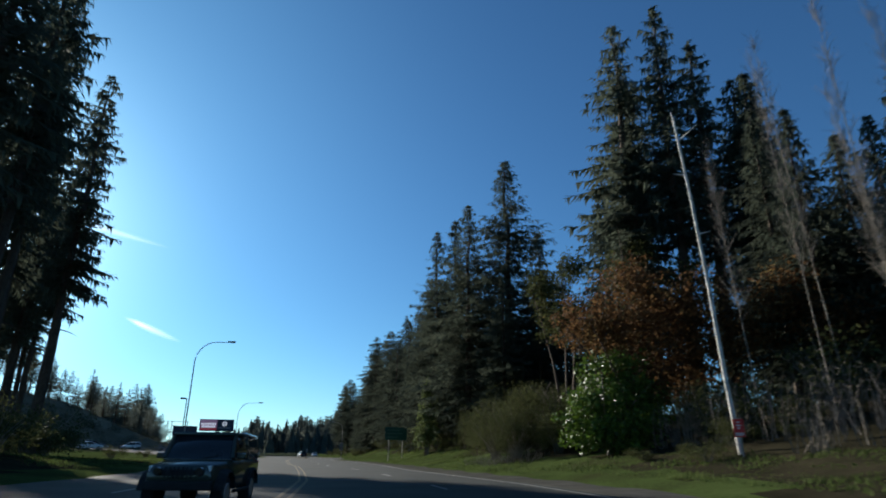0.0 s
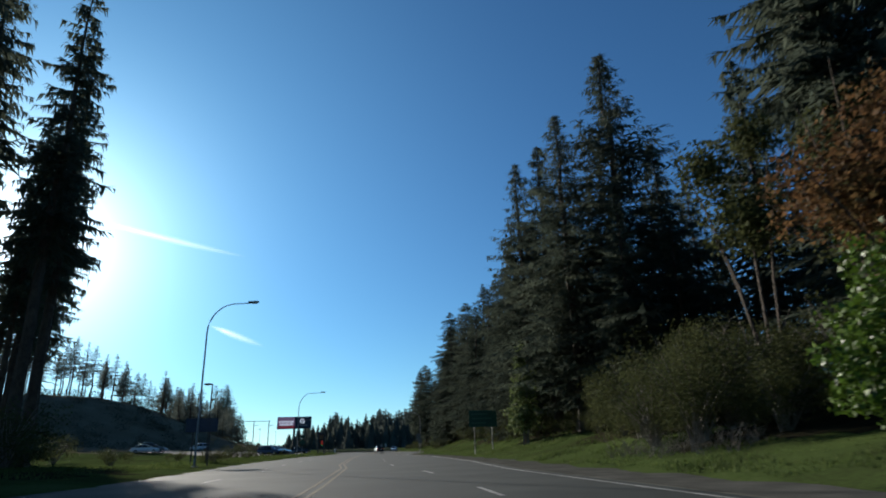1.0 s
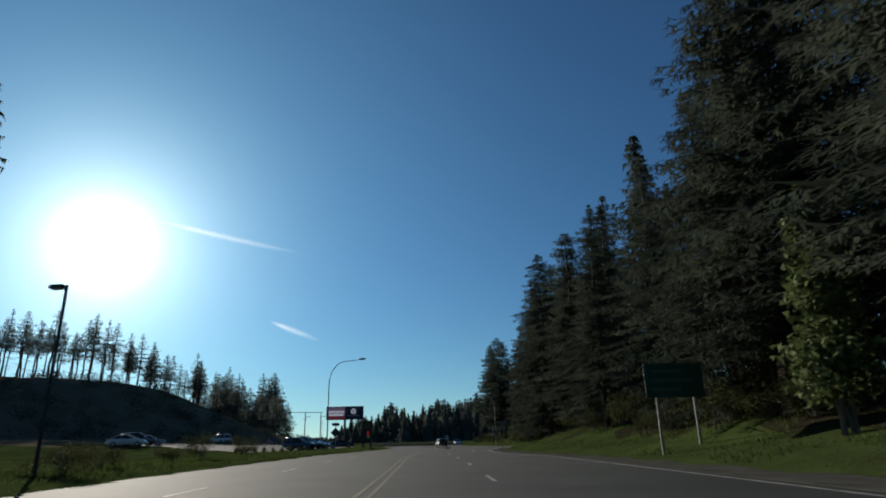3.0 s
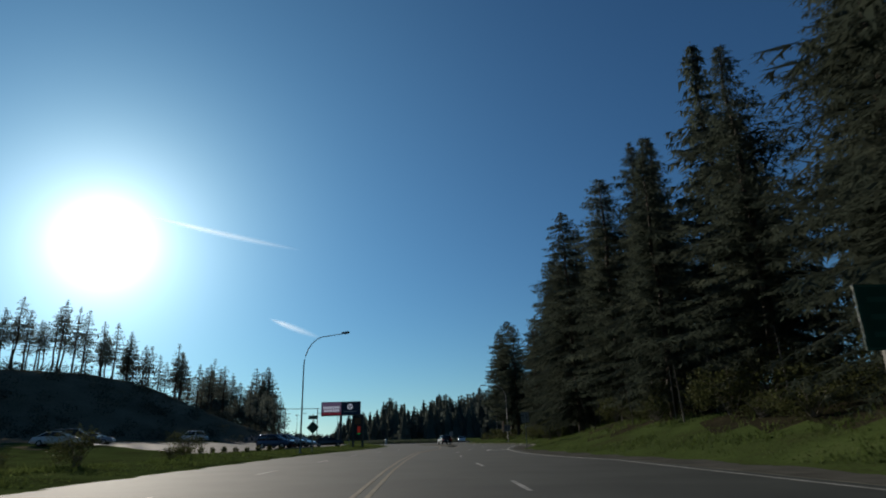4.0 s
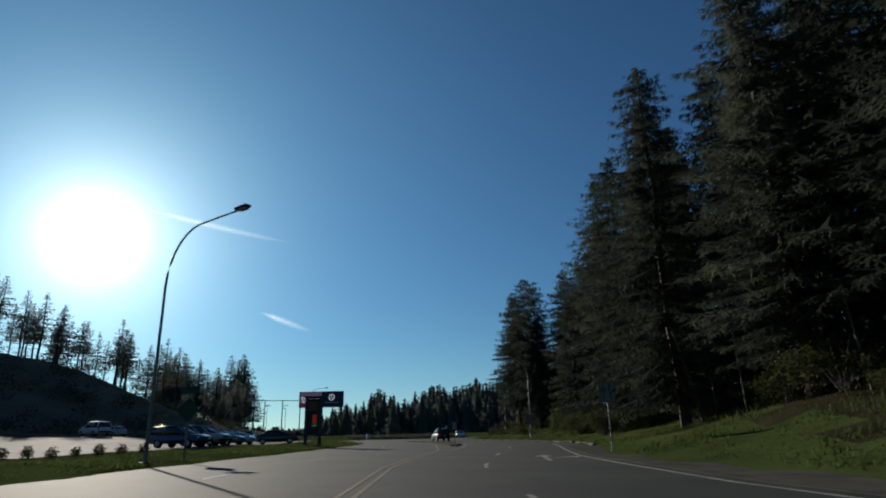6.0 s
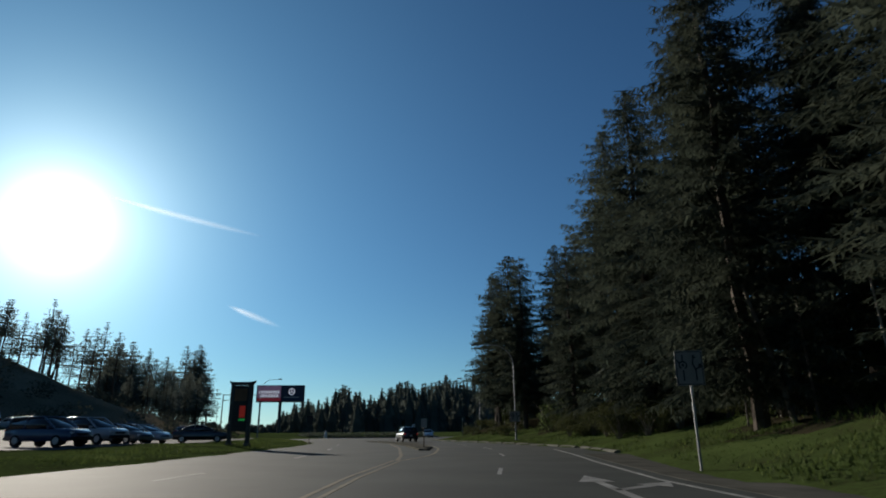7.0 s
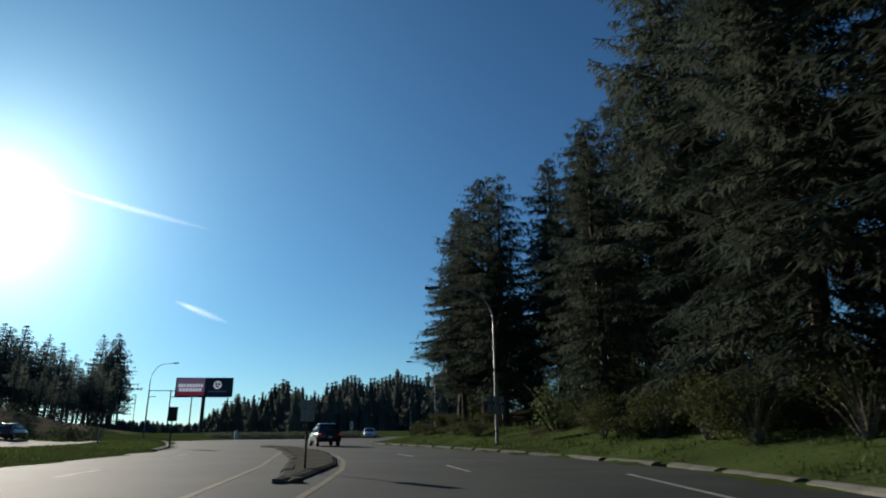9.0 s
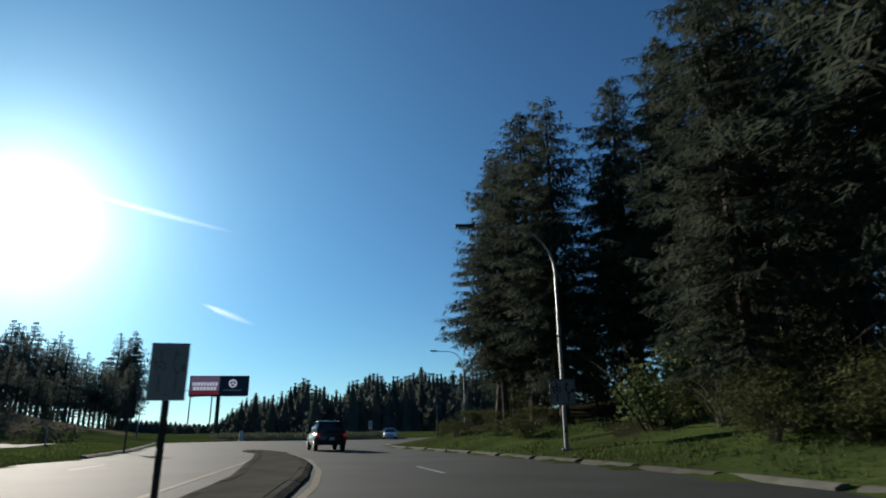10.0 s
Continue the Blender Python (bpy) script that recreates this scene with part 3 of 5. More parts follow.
# edge of the woods beside the road, from the start to the roundabout
WOODS = [
    (27.2, 49, 33), (22, 36, 24), (28, 33, 26), (17, 54, 30), (30, 24, 25), (34, 15, 24), (22.5, 41, 27), (25, 36, 22), (27, 31, 22), (26, 27, 23), (29, 53, 39), (32, 42, 27), (31, 30, 26), (36, 39, 24), (38, 30, 25), (33, 21, 24),
    (6.2, 74, 39.5), (10.5, 76, 30), (1.2, 74, 33), (14, 79, 27), (-0.6, 83, 34.5), (5, 84, 24), (9, 67, 19), (5, 67, 21), (19.3, 75, 38), (20, 68, 22),
    (-3.2, 85, 33.5), (-4.5, 91, 24), (-2.0, 97, 29), (-6.4, 105, 26), (3, 101, 31), (8, 92, 27),
    (-5.6, 116, 34), (-10.0, 119, 27), (-14.3, 125, 26), (-2, 122, 30), (-18.6, 135, 26.6), (-14.6, 133, 24), (-9, 131, 33), (-11, 124, 29), (-11.5, 112, 21.8),
    (-17.4, 143, 27), (-20.5, 149, 26), (-14.5, 150, 29), (-21.5, 157, 27), (-17, 160, 28), (-10, 143, 30),
    (-25.3, 160.3, 17.6), (-21.5, 167, 24), (-26.2, 174.8, 22), (-30.2, 174.5, 20.7), (-31.8, 178.2, 22), (-34.1, 183.0, 21.2), (-23, 178, 22), (-25.4, 183, 20), (-31, 189, 19), (-16, 172, 27), (-28.3, 176.5, 9), (-33.5, 181, 20), (-24, 171, 22),
    (-33, 196, 17), (-26, 200, 11), (-20, 190, 22), (-12, 184, 25),
]
BEHIND = []
rng = random.Random(5)
for i in range(30):
    y = rng.uniform(22, 235)
    BEHIND.append((along(RIGHT, y) + rng.uniform(24, 48), y, rng.uniform(20, 28)))
BEHIND += [(30, 46, 21), (34, 51, 22), (38, 53, 23), (42, 50, 22), (46, 44, 23), (49, 38, 22), (51, 30, 22), (44, 34, 21), (40, 45, 22), (36, 45, 20), (24, 47, 17), (27, 46, 18), (31, 56, 20), (46, 26, 21), (48, 20, 22)]
BEHIND += [(-17, 197, 20), (-12, 192, 22), (-22, 206, 18), (-28, 208, 17), (-8, 180, 22), (-14, 178, 20)]
stand(BACK, BEHIND, 24.0, "firs of the roadside woods", seed=9)
def inland(t):
    return t[0] - along(RIGHT, t[1])


ENDS = [t for t in WOODS if 156 <= t[1] < 184]
BESIDE = [t for t in WOODS if 112 <= t[1] < 156 and inland(t) < 10]
BROAD = [(6.2, 74, 39.5)]
FRONT = [t for t in WOODS if inland(t) < 15.5 and t[1] > 60 and t not in ENDS + BESIDE + BROAD]
stand(CLOSE, BESIDE, 24.0, "firs of the roadside woods", seed=2, slim=1.2, cap=34.0)
stand(HERO, BROAD, 24.0, "firs of the roadside woods", seed=5, slim=1.6, cap=34.0)
stand(OPEN, ENDS, 24.0, "firs of the roadside woods", seed=7, slim=1.2, cap=34.0)
stand(HERO, FRONT, 24.0, "firs of the roadside woods", seed=3, slim=1.36, cap=34.0)
stand(NEAR, [t for t in WOODS if t not in FRONT + ENDS + BESIDE + BROAD], 24.0, "firs of the roadside woods", seed=4, slim=1.2, cap=34.0)

# the other side: tall thin firs near the start
stand(HIGH, [(-41.5, 60, 44), (-52, 60, 40), (-41.5, 52, 43), (-36, 45, 46), (-47, 50, 42), (-31.5, 38, 45), (-41, 42, 44), (-53, 70, 37), (-58, 66, 38), (-62, 84, 33), (-60, 76, 35), (-28, 30, 42), (-35, 34, 43), (-56, 55, 40), (-48, 38, 42), (-66, 74, 36), (-26, 20, 42), (-38, 24, 42), (-58, 80, 42), (-79, 100, 44), (-74, 94, 42), (-54, 72, 42), (-46.5, 67, 44)], 30.0, "tall firs near the start", seed=8, slim=0.72)
stand(HIGH, [(16.8, 55, 46.5), (20.4, 52.5, 47), (18.2, 58, 42), (26, 50, 36), (23.4, 52, 42)], 30.0, "tall firs at the wood's corner", seed=6, slim=0.98)

# skyline of the far bank
rows = []
rng = random.Random(12)
for i in range(150):
    s = -150 + 202 * i / 149 + rng.uniform(-2, 2)
    back = rng.uniform(3, 30)
    x, y = -135 + 0.60 * s - 0.80 * back, 194 + 0.80 * s + 0.60 * back
    z = float(ground_z(x, y))
    rows.append((x, y, z + (rng.uniform(13, 20.5) if s < 36 else rng.uniform(7, 11))))
stand(LANKY, rows, 16.0, "firs on the far bank", seed=4, slim=1.2)
rows = [(-187, 350.5, 39), (-178, 346.5, 38.5), (-186, 355, 37), (-180, 351, 37), (-182.5, 349, 32), (-180, 343, 27), (-190, 356, 28), (-176, 344, 29), (-150, 310, 20), (-158, 318, 23), (-165, 325, 21), (-198, 360, 22), (-205, 340, 24), (-170, 330, 18)]
for i in range(26):
    az, d = 36.5 + 9 * i / 25, rng.uniform(165, 210)
    rows.append((-31.8 - d * math.sin(radians(az)), 141 + d * math.cos(radians(az)), 1 + d * math.tan(radians(np.interp(az, [36, 39, 41, 46], [6.0, 6.6, 8.0, 9.0]) * rng.uniform(0.8, 1.05)))))
stand(FAR, rows, 16.0, "firs on the far bank", seed=4, slim=1.28)
rows = []
for i in range(190):
    az = 36.0 - 35 * (i % 95) / 94
    d = rng.uniform(190, 260) + (30 if i > 94 else 0)
    el = np.interp(az, [1, 8, 10.3, 12.2, 14.6, 16.8, 18.5, 19.8, 21.1, 22.3, 23.5, 25, 26.3, 27.4, 28.2, 29.4, 33, 36], [5.6, 5.0, 5.3, 4.4, 5.1, 4.5, 3.5, 3.9, 4.7, 3.6, 3.1, 3.2, 2.6, 1.6, 0.95, 0.75, 1.1, 1.0])
    x, y = -31.8 - d * math.sin(radians(az)), 141 + d * math.cos(radians(az))
    rows.append((x, y, 1 + d * math.tan(radians(el)) * rng.choice((0.8, 0.92, 1.0, 1.08)) * rng.uniform(0.95, 1.06)))
crowns, count = [], 0
for k, (x, y, top) in enumerate(rows):
    if k % 3 == 0:
        shape = crown_arrays(300 + k % 12, 16.0, 0.2, 5.4, 16, 8, 4, 1.15, taper=(0.9, 0.74, 1.0, 0.8)[k // 3 % 4], ragged=0.42, droop=0.22, point=0.5)[0]
        # the dense middle of the crown
        lean = np.random.default_rng(900 + k)
        ring = [[math.cos(a) * r * lean.uniform(0.7, 1.1), math.sin(a) * r * lean.uniform(0.7, 1.1), h] for h, r in ((0.0, 3.6), (6.0, 2.6), (11.5, 0.9)) for a in np.arange(6) * 1.0472] + [[0, 0, 15.6]]
        quad = [(b * 6 + i, b * 6 + (i + 1) % 6, b * 6 + 6 + i) for b in range(2) for i in range(6)] + [(b * 6 + (i + 1) % 6, b * 6 + 6 + (i + 1) % 6, b * 6 + 6 + i) for b in range(2) for i in range(6)] + [(12 + i, 12 + (i + 1) % 6, 18) for i in range(6)]
        shape = np.concatenate([shape, np.array(ring)[np.array(quad).ravel()]])
    z = float(ground_z(x, y)) - 0.2
    h = (top - z) / 16.0
    a = rng.uniform(0, 6.28)
    w = max(h, 0.75)
    turn = np.array([[math.cos(a) * w, -math.sin(a) * w, 0], [math.sin(a) * w, math.cos(a) * w, 0], [0, 0, h]])
    crowns.append(shape @ turn.T + np.array([x, y, z]))
v = np.concatenate(crowns)
# the far woods take the haze-paled needle colour
tagged(from_arrays("distant_woods", v, np.arange(len(v)).reshape(-1, 3), NEEDLES_HAZED), "line of fir woods beyond the roundabout, paled for haze", "woods", kind="stuff")


# ---- shrubs, broadleaf trees, grass ----
def leaf_arrays(seed, lobes, count, size, thin=0.35):
    """Leaf quads scattered through the outer part of ellipsoid lobes of (x, y, z, rx, ry, rz)."""
    rng = np.random.default_rng(seed)
    w = np.array([l[3] * l[4] + l[4] * l[5] + l[3] * l[5] for l in lobes])
    pick = rng.choice(len(lobes), count, p=w / w.sum())
    L = np.array(lobes)[pick]
    d = rng.normal(0, 1, (count, 3))
    d /= np.linalg.norm(d, axis=1)[:, None]
    bump = 1 + 0.22 * np.sin(d[:, 0] * 7 + pick) * np.sin(d[:, 1] * 6 + 2) + 0.18 * np.sin(d[:, 2] * 9 + pick * 3)
    r = rng.uniform(0.05, 1, count) ** thin * bump
    p = L[:, :3] + d * L[:, 3:] * r[:, None]
    p[:, 2] = np.maximum(p[:, 2], rng.uniform(0.02, 0.3, count))
    n = d * 0.6 + rng.normal(0, 0.7, (count, 3))
    n /= np.linalg.norm(n, axis=1)[:, None]
    a = np.cross(n, rng.normal(0, 1, (count, 3)))
    a /= np.linalg.norm(a, axis=1)[:, None]
    b = np.cross(n, a)
    s = size * rng.uniform(0.6, 1.4, count)
    a, b = a * s[:, None], b * (s * 0.6)[:, None]
    v = np.stack([p - a - b, p + a * 0.4, p - a + b], 1).reshape(-1, 3)
    return v, np.arange(count * 3).reshape(-1, 3)


def stems(seed, n, height, reach, r0=0.05, base=0.3):
    rng = random.Random(seed)
    bm = mesh()
    for i in range(n):
        a, k = rng.uniform(0, 6.28), rng.uniform(0.3, 1.0)
        x0, y0 = rng.uniform(-base, base), rng.uniform(-base, base)
        dx, dy = math.cos(a) * reach * k, math.sin(a) * reach * k
        h = height * rng.uniform(0.6, 1.0)
        tube(bm, [(x0, y0, -0.15), (x0 + dx * 0.35, y0 + dy * 0.35, h * 0.5), (x0 + dx * 0.7, y0 + dy * 0.7, h * 0.8), (x0 + dx, y0 + dy, h)], [r0, r0 * 0.7, r0 * 0.45, r0 * 0.15], 5)
    return bm


def shrub(name, seed, lobes, count, size, leaf, label, category="shrub", stem=TWIG, nstem=9, thin=0.35):
    ob = thing(name, label, category)
    hgt = max(l[2] + l[5] for l in lobes)
    rch = max(abs(l[0]) + l[3] for l in lobes)
    tagged(part("brushwood", stems(seed, nstem, hgt * 0.92, rch * 0.8, 0.02 + hgt * 0.006), stem, ob), kind="stuff")
    v, f = leaf_arrays(seed, lobes, count, size, thin)
    from_arrays("foliage", v, f, leaf, ob)
    return ob


def at_land(x, y, turn=0.0, k=1.0, sink=0.05):
    return Matrix.Translation((x, y, float(ground_z(x, y)) - sink)) @ Matrix.Rotation(turn, 4, "Z") @ Matrix.Scale(k, 4)


def lobes_of(seed, n, w, h, depth=None, least=0.28, most=0.45):
    rng = random.Random(seed)
    out = []
    for i in range(n):
        r = rng.uniform(least, most) * w
        out.append((rng.uniform(-0.5, 0.5) * w, rng.uniform(-0.5, 0.5) * (depth or w), rng.uniform(0.25, 0.72) * h, r, r, rng.uniform(0.22, 0.4) * h * (r / w + 0.64)))
    return out


laurel = shrub("laurel_bush", 3, [(0, 0, 3.4, 2.6, 2.4, 3.3), (1.6, 0.6, 5.4, 2.0, 2.0, 2.2), (-1.6, -0.4, 2.0, 1.8, 1.8, 2.0), (2.8, 0.4, 3.0, 1.9, 1.8, 2.6), (0.6, -0.8, 1.4, 2.2, 1.8, 1.5)], 14000, 0.16, LAUREL, "big glossy light-green laurel bush by the verge")
laurel.matrix_basis = at_land(9.4, 39.8, 0.0, 0.9)

maple = shrub("vine_maple", 7, [(0, 0, 8.0, 4.0, 3.4, 2.4), (2.6, 1.2, 10.0, 3.2, 2.6, 2.4), (-2.6, 0.5, 8.6, 2.8, 2.4, 2.2), (4.6, -0.6, 7.0, 3.2, 2.6, 2.4), (0.5, 0.6, 11.8, 2.4, 2.0, 1.8), (1.5, -0.5, 5.0, 3.6, 2.6, 2.0), (4.2, -2.4, 9.6, 2.8, 2.4, 2.2), (6.8, -3.4, 7.6, 2.8, 2.4, 2.3), (8.8, -5.2, 9.2, 2.8, 2.4, 2.4), (10.5, -7.5, 6.8, 2.6, 2.4, 2.2)], 21000, 0.16, MAPLE, "vine maple with rust-orange autumn leaves", "tree", stem=BARK, nstem=10, thin=0.5)
maple.matrix_basis = at_land(11.6, 41.0, 0.0, 0.96)
shrub("alder_tree", 9, [(0, 0, 10.5, 2.6, 2.4, 2.4), (-1.8, 0, 13.4, 1.7, 1.6, 1.8), (1.0, 0.3, 15.5, 1.5, 1.4, 1.6)], 5200, 0.17, OLIVE, "thin alder with yellow-green leaves turning brown", "tree", stem=BARK, nstem=4, thin=0.6).matrix_basis = at_land(8.9, 50.0, 0.0, 0.95)
shrub("alder_tree", 10, [(0, 0, 8.5, 3.0, 2.6, 2.6), (1.8, 0.3, 11.5, 2.6, 2.2, 2.4), (-0.8, 0.4, 13.6, 2.0, 1.8, 2.2), (3.6, -0.6, 9.5, 2.6, 2.2, 2.4), (1.4, 0.2, 16.0, 1.7, 1.6, 2.0), (5.0, -1.0, 13.0, 2.2, 2.0, 2.2)], 9000, 0.15, OLIVE, "leafy alder with olive-green leaves beside the laurel", "tree", stem=BARK, nstem=7, thin=0.6).matrix_basis = at_land(15.5, 52.0)

OLIVES = [shrub("bramble_thicket", 21 + i, lobes_of(40 + i, 9, 5.5, h), 2200, 0.14, OLIVE, "tangled olive-brown bramble thicket under the trees", nstem=22, thin=0.5) for i, h in enumerate((4.0, 3.0, 5.5))]
rng = random.Random(77)
spots = [(3.4, 57, 1.0), (6.6, 60, 1.2), (3.2, 64, 0.6), (9.5, 56, 1.15), (4.5, 66, 0.9), (2.0, 69, 0.5), (13, 60, 0.9), (0.8, 75.5, 0.45)]
for y in np.arange(79, 205, 3.6):
    spots.append((along(RIGHT, y) + rng.uniform(6.4, 9.0) * (1.05 if y < 146 else 0.55), y, rng.uniform(0.3, 0.6)))
    spots.append((along(RIGHT, y) + rng.uniform(9.5, 15) * (1.0 if y < 146 else 0.65), y, rng.uniform(0.5, 0.9)))
for y in np.arange(46, 60, 3.6):
    spots.append((along(RIGHT, y) + rng.uniform(6.0, 8.0), y, rng.uniform(0.45, 0.75)))
    spots.append((along(RIGHT, y) + rng.uniform(9.0, 13), y, rng.uniform(0.7, 1.1)))
for i in range(6):
    y = 29 + i
    spots.append((along(RIGHT, y) + 5.5 + 8 * rng.random(), y, rng.uniform(0.22, 0.42)))
spots = [p for p in spots if math.hypot(p[0] + 27, p[1] - 166) > 5.5] + [(15.5, 40.5, 0.75), (16.5, 37.0, 0.75), (20, 33, 0.9), (22, 28, 0.9), (20, 23, 0.8), (24, 24, 1.0), (22, 18, 0.8), (25, 33, 1.1), (28, 28, 1.1), (27, 20, 1.0), (15.5, 34.0, 0.6), (-24.4, 158.0, 0.5), (-23.3, 161.5, 0.6), (-24.2, 154.5, 0.4), (-22.2, 153.0, 0.5), (-23.0, 149.0, 0.4), (-21.6, 146.0, 0.4), (-23.6, 151.5, 0.32), (-25.0, 155.8, 0.34), (-26.0, 157.5, 0.3)]
TANGLE = [shrub("bramble_thicket", 27 + i, lobes_of(46 + i, 30, 6.4, h, least=0.09, most=0.2), 11000, 0.06, OLIVE, "dense olive-brown bramble tangle climbing the bank", nstem=30, thin=0.45) for i, h in enumerate((5.2, 4.4))]
spots = [(x, y, k * 0.5 if y > 175 else k) for x, y, k in spots]
spots.sort(key=lambda p: p[1])
for i, (x, y, k) in enumerate(spots):
    ob = TANGLE[i % 2] if 40 < y < 78 else OLIVES[i % 3]
    m = at_land(x, y, rng.uniform(0, 6.28), k)
    if ob.get("used"):
        ob2 = copy_thing(ob, m @ Matrix.Scale(1 / ob.scale[0], 4))
    else:
        ob["used"], ob2 = 1, ob
        ob.matrix_basis = m
    tagged(ob2, group="brambles along the woods")
def bare_shrub(seed, n, height, reach, label, name="bare_shrub", thick=1.0):
    """A tangle of leafless stems, each with a few side twigs."""
    rng = random.Random(seed)
    ob = thing(name, label, "shrub", group="leafless shrubs at the wood's edge")
    bm = mesh()
    for i in range(n):
        a, k = rng.uniform(0, 6.28), rng.uniform(0.2, 1.0)
        p = Vector((rng.uniform(-0.6, 0.6) * reach, rng.uniform(-0.6, 0.6) * reach, -0.1))
        d = Vector((math.cos(a) * reach * k * 0.5, math.sin(a) * reach * k * 0.5, height * rng.uniform(0.5, 1.0)))
        bend = Vector((rng.uniform(-0.3, 0.3), rng.uniform(-0.3, 0.3), rng.uniform(0.0, 0.25))) * height * 0.4
        pts = [p, p + d * 0.35 + bend * 0.6, p + d * 0.7 + bend, p + d + bend * 0.7]
        tube(bm, pts, [r * thick for r in (0.022, 0.017, 0.011, 0.004)], 4, caps=False)
        for j in range(5):
            q = pts[1].lerp(pts[3], rng.uniform(0.0, 1.0))
            e = q + Vector((rng.uniform(-0.5, 0.5), rng.uniform(-0.5, 0.5), rng.uniform(-0.1, 0.6))) * height * 0.22
            tube(bm, [q, e], [0.009 * thick, 0.003], 3, caps=False)
    tagged(part("brushwood", bm, TWIG, ob), kind="stuff")
    return ob


for i, (x, y, h, r) in enumerate([(14.5, 33.5, 3.6, 2.0), (15.6, 30.0, 3.2, 2.0), (13.6, 36.0, 3.0, 1.8), (17.0, 27.0, 3.4, 2.2), (18.5, 31.0, 4.2, 2.2), (16.4, 23.0, 2.8, 2.0), (19.0, 25.0, 3.6, 2.2), (14.6, 25.5, 2.2, 1.6), (12.6, 37.4, 2.6, 1.5)]):
    bare_shrub(140 + i, 26, h, r, "tangled leafless shrub with grey-brown stems").matrix_basis = at_land(x, y)
for i, (x, y, h, r) in enumerate([(3.0, 47.2, 1.1, 2.2), (4.8, 45.2, 1.3, 2.4), (1.6, 49.8, 0.9, 1.8)]):
    bare_shrub(160 + i, 70, h, r, "low pile of pale dead branches on the bank", "brush_pile", 0.55).matrix_basis = at_land(x, y)
# the thicket that closes the verge past the last lane sign
for i, y in enumerate((144.5, 147.5, 150.5, 153.5, 156.2, 159.0, 161.6)):
    m = at_land(along(RIGHT, y) + 4.9 + 0.5 * math.sin(i * 2.1), y, i * 1.7, 0.4 + 0.05 * math.sin(i * 1.3))
    tagged(copy_thing(TANGLE[i % 2], m @ Matrix.Scale(1 / TANGLE[i % 2].scale[0], 4)), group="brambles along the woods")
# the tall tangle that climbs the bank behind the laurel
for i, (x, y, k) in enumerate([(4.4, 48.5, 0.85), (6.6, 50.0, 1.1), (3.0, 51.5, 0.75), (8.6, 51.5, 1.25), (6.0, 54.5, 1.15)]):
    tagged(copy_thing(TANGLE[i % 2], at_land(x, y, 0.7 + i * 1.9, k) @ Matrix.Scale(1 / TANGLE[i % 2].scale[0], 4)), group="brambles along the woods")

pale = shrub("young_hemlock", 15, [(0, 0, 2.2, 1.5, 1.4, 1.6), (0.2, 0, 4.4, 1.1, 1.0, 1.6), (0, 0.1, 6.4, 0.6, 0.6, 1.2)], 2600, 0.17, HAZEL, "young tree with sunlit yellow-green sprays", "tree", nstem=6, thin=0.6)
pale.matrix_basis = at_land(-4.0, 76.5, 0.6, 1.2)
flower = shrub("hazel_shrub", 16, [(0, 0, 1.0, 1.1, 1.0, 1.0), (1.4, 0.4, 1.7, 1.2, 1.0, 1.1), (2.9, 0.6, 1.7, 1.4, 1.1, 1.3), (4.4, 0.2, 1.3, 1.3, 1.0, 1.2), (1.6, 0.2, 2.6, 0.6, 0.6, 0.8)], 6500, 0.1, HAZEL, "loose green shrub with pale leaf tips by the kerb", stem=BARK, nstem=7, thin=0.45)
flower.matrix_basis = at_land(-27.4, 165.6, radians(-12), 1.25)
lime = shrub("lime_green_shrub", 19, [(0, 0, 0.8, 0.6, 0.6, 0.8), (0.2, 0.1, 1.5, 0.4, 0.4, 0.7)], 900, 0.09, LAUREL, "small lime-green shrub at the edge of the dark firs", nstem=5, thin=0.5)
lime.matrix_basis = at_land(-33.4, 184.0)
# dark scrub on the other side near the start
for i, (x, y, k) in enumerate([(-33, 47, 0.75), (-29, 42, 0.7), (-36, 54, 0.8), (-25, 33, 0.7), (-24.5, 25, 0.8), (-40, 58, 0.6), (-34.5, 62, 0.35), (-45, 66, 0.6), (-52, 77, 0.6), (-22.5, 16, 0.8), (-30, 36, 0.9), (-38, 48, 0.9), (-30.9, 70.6, 0.3), (-36.8, 84, 0.28), (-39, 90, 0.33), (-33.9, 75.5, 0.26), (-42.5, 101, 0.3), (-47, 108, 0.35), (-40, 80, 0.3)]):
    tagged(copy_thing(OLIVES[i % 3], at_land(x, y, i * 1.3, k) @ Matrix.Scale(1 / OLIVES[i % 3].scale[0], 4)), "dark bramble thicket at the foot of the firs", group="brambles under the tall firs")

lobb = []
rng = random.Random(8)
for i in range(440):
    q, sd = rng.uniform(-2, 48), rng.uniform(-140, 68)
    x, y = -135 + 0.80 * q + 0.60 * sd, 194 - 0.60 * q + 0.80 * sd
    if math.hypot(x - ISLAND_MIDDLE[0], y - ISLAND_MIDDLE[1]) < 38:
        continue
    r = rng.uniform(1.2, 2.8)
    lobb.append((x, y, float(ground_z(x, y)) + 0.3, r, r, r * 0.8))
v, f = leaf_arrays(12, lobb, 44000, 0.24)
tagged(from_arrays("bank_scrub", v, f, BANKSCRUB), "dark scrub covering the far bank", "scrub", kind="stuff")

# low clipped shrubs along the car park
ROUND = shrub("clipped_shrub", 18, [(0, 0, 0.55, 0.5, 0.5, 0.5)], 420, 0.09, OLIVE, "small rounded shrub beside the car park", nstem=5)
for i in range(9):
    x, y = -47.6 - 0.85 * i, 123.8 - 0.62 * i
    m = at_land(x, y, i, 0.55 + 0.04 * (i % 3))
    if i == 0:
        ROUND.matrix_basis = m
        k0 = ROUND.scale[0]
    else:
        tagged(copy_thing(ROUND, m @ Matrix.Scale(1 / k0, 4)), group="shrubs by the car park")
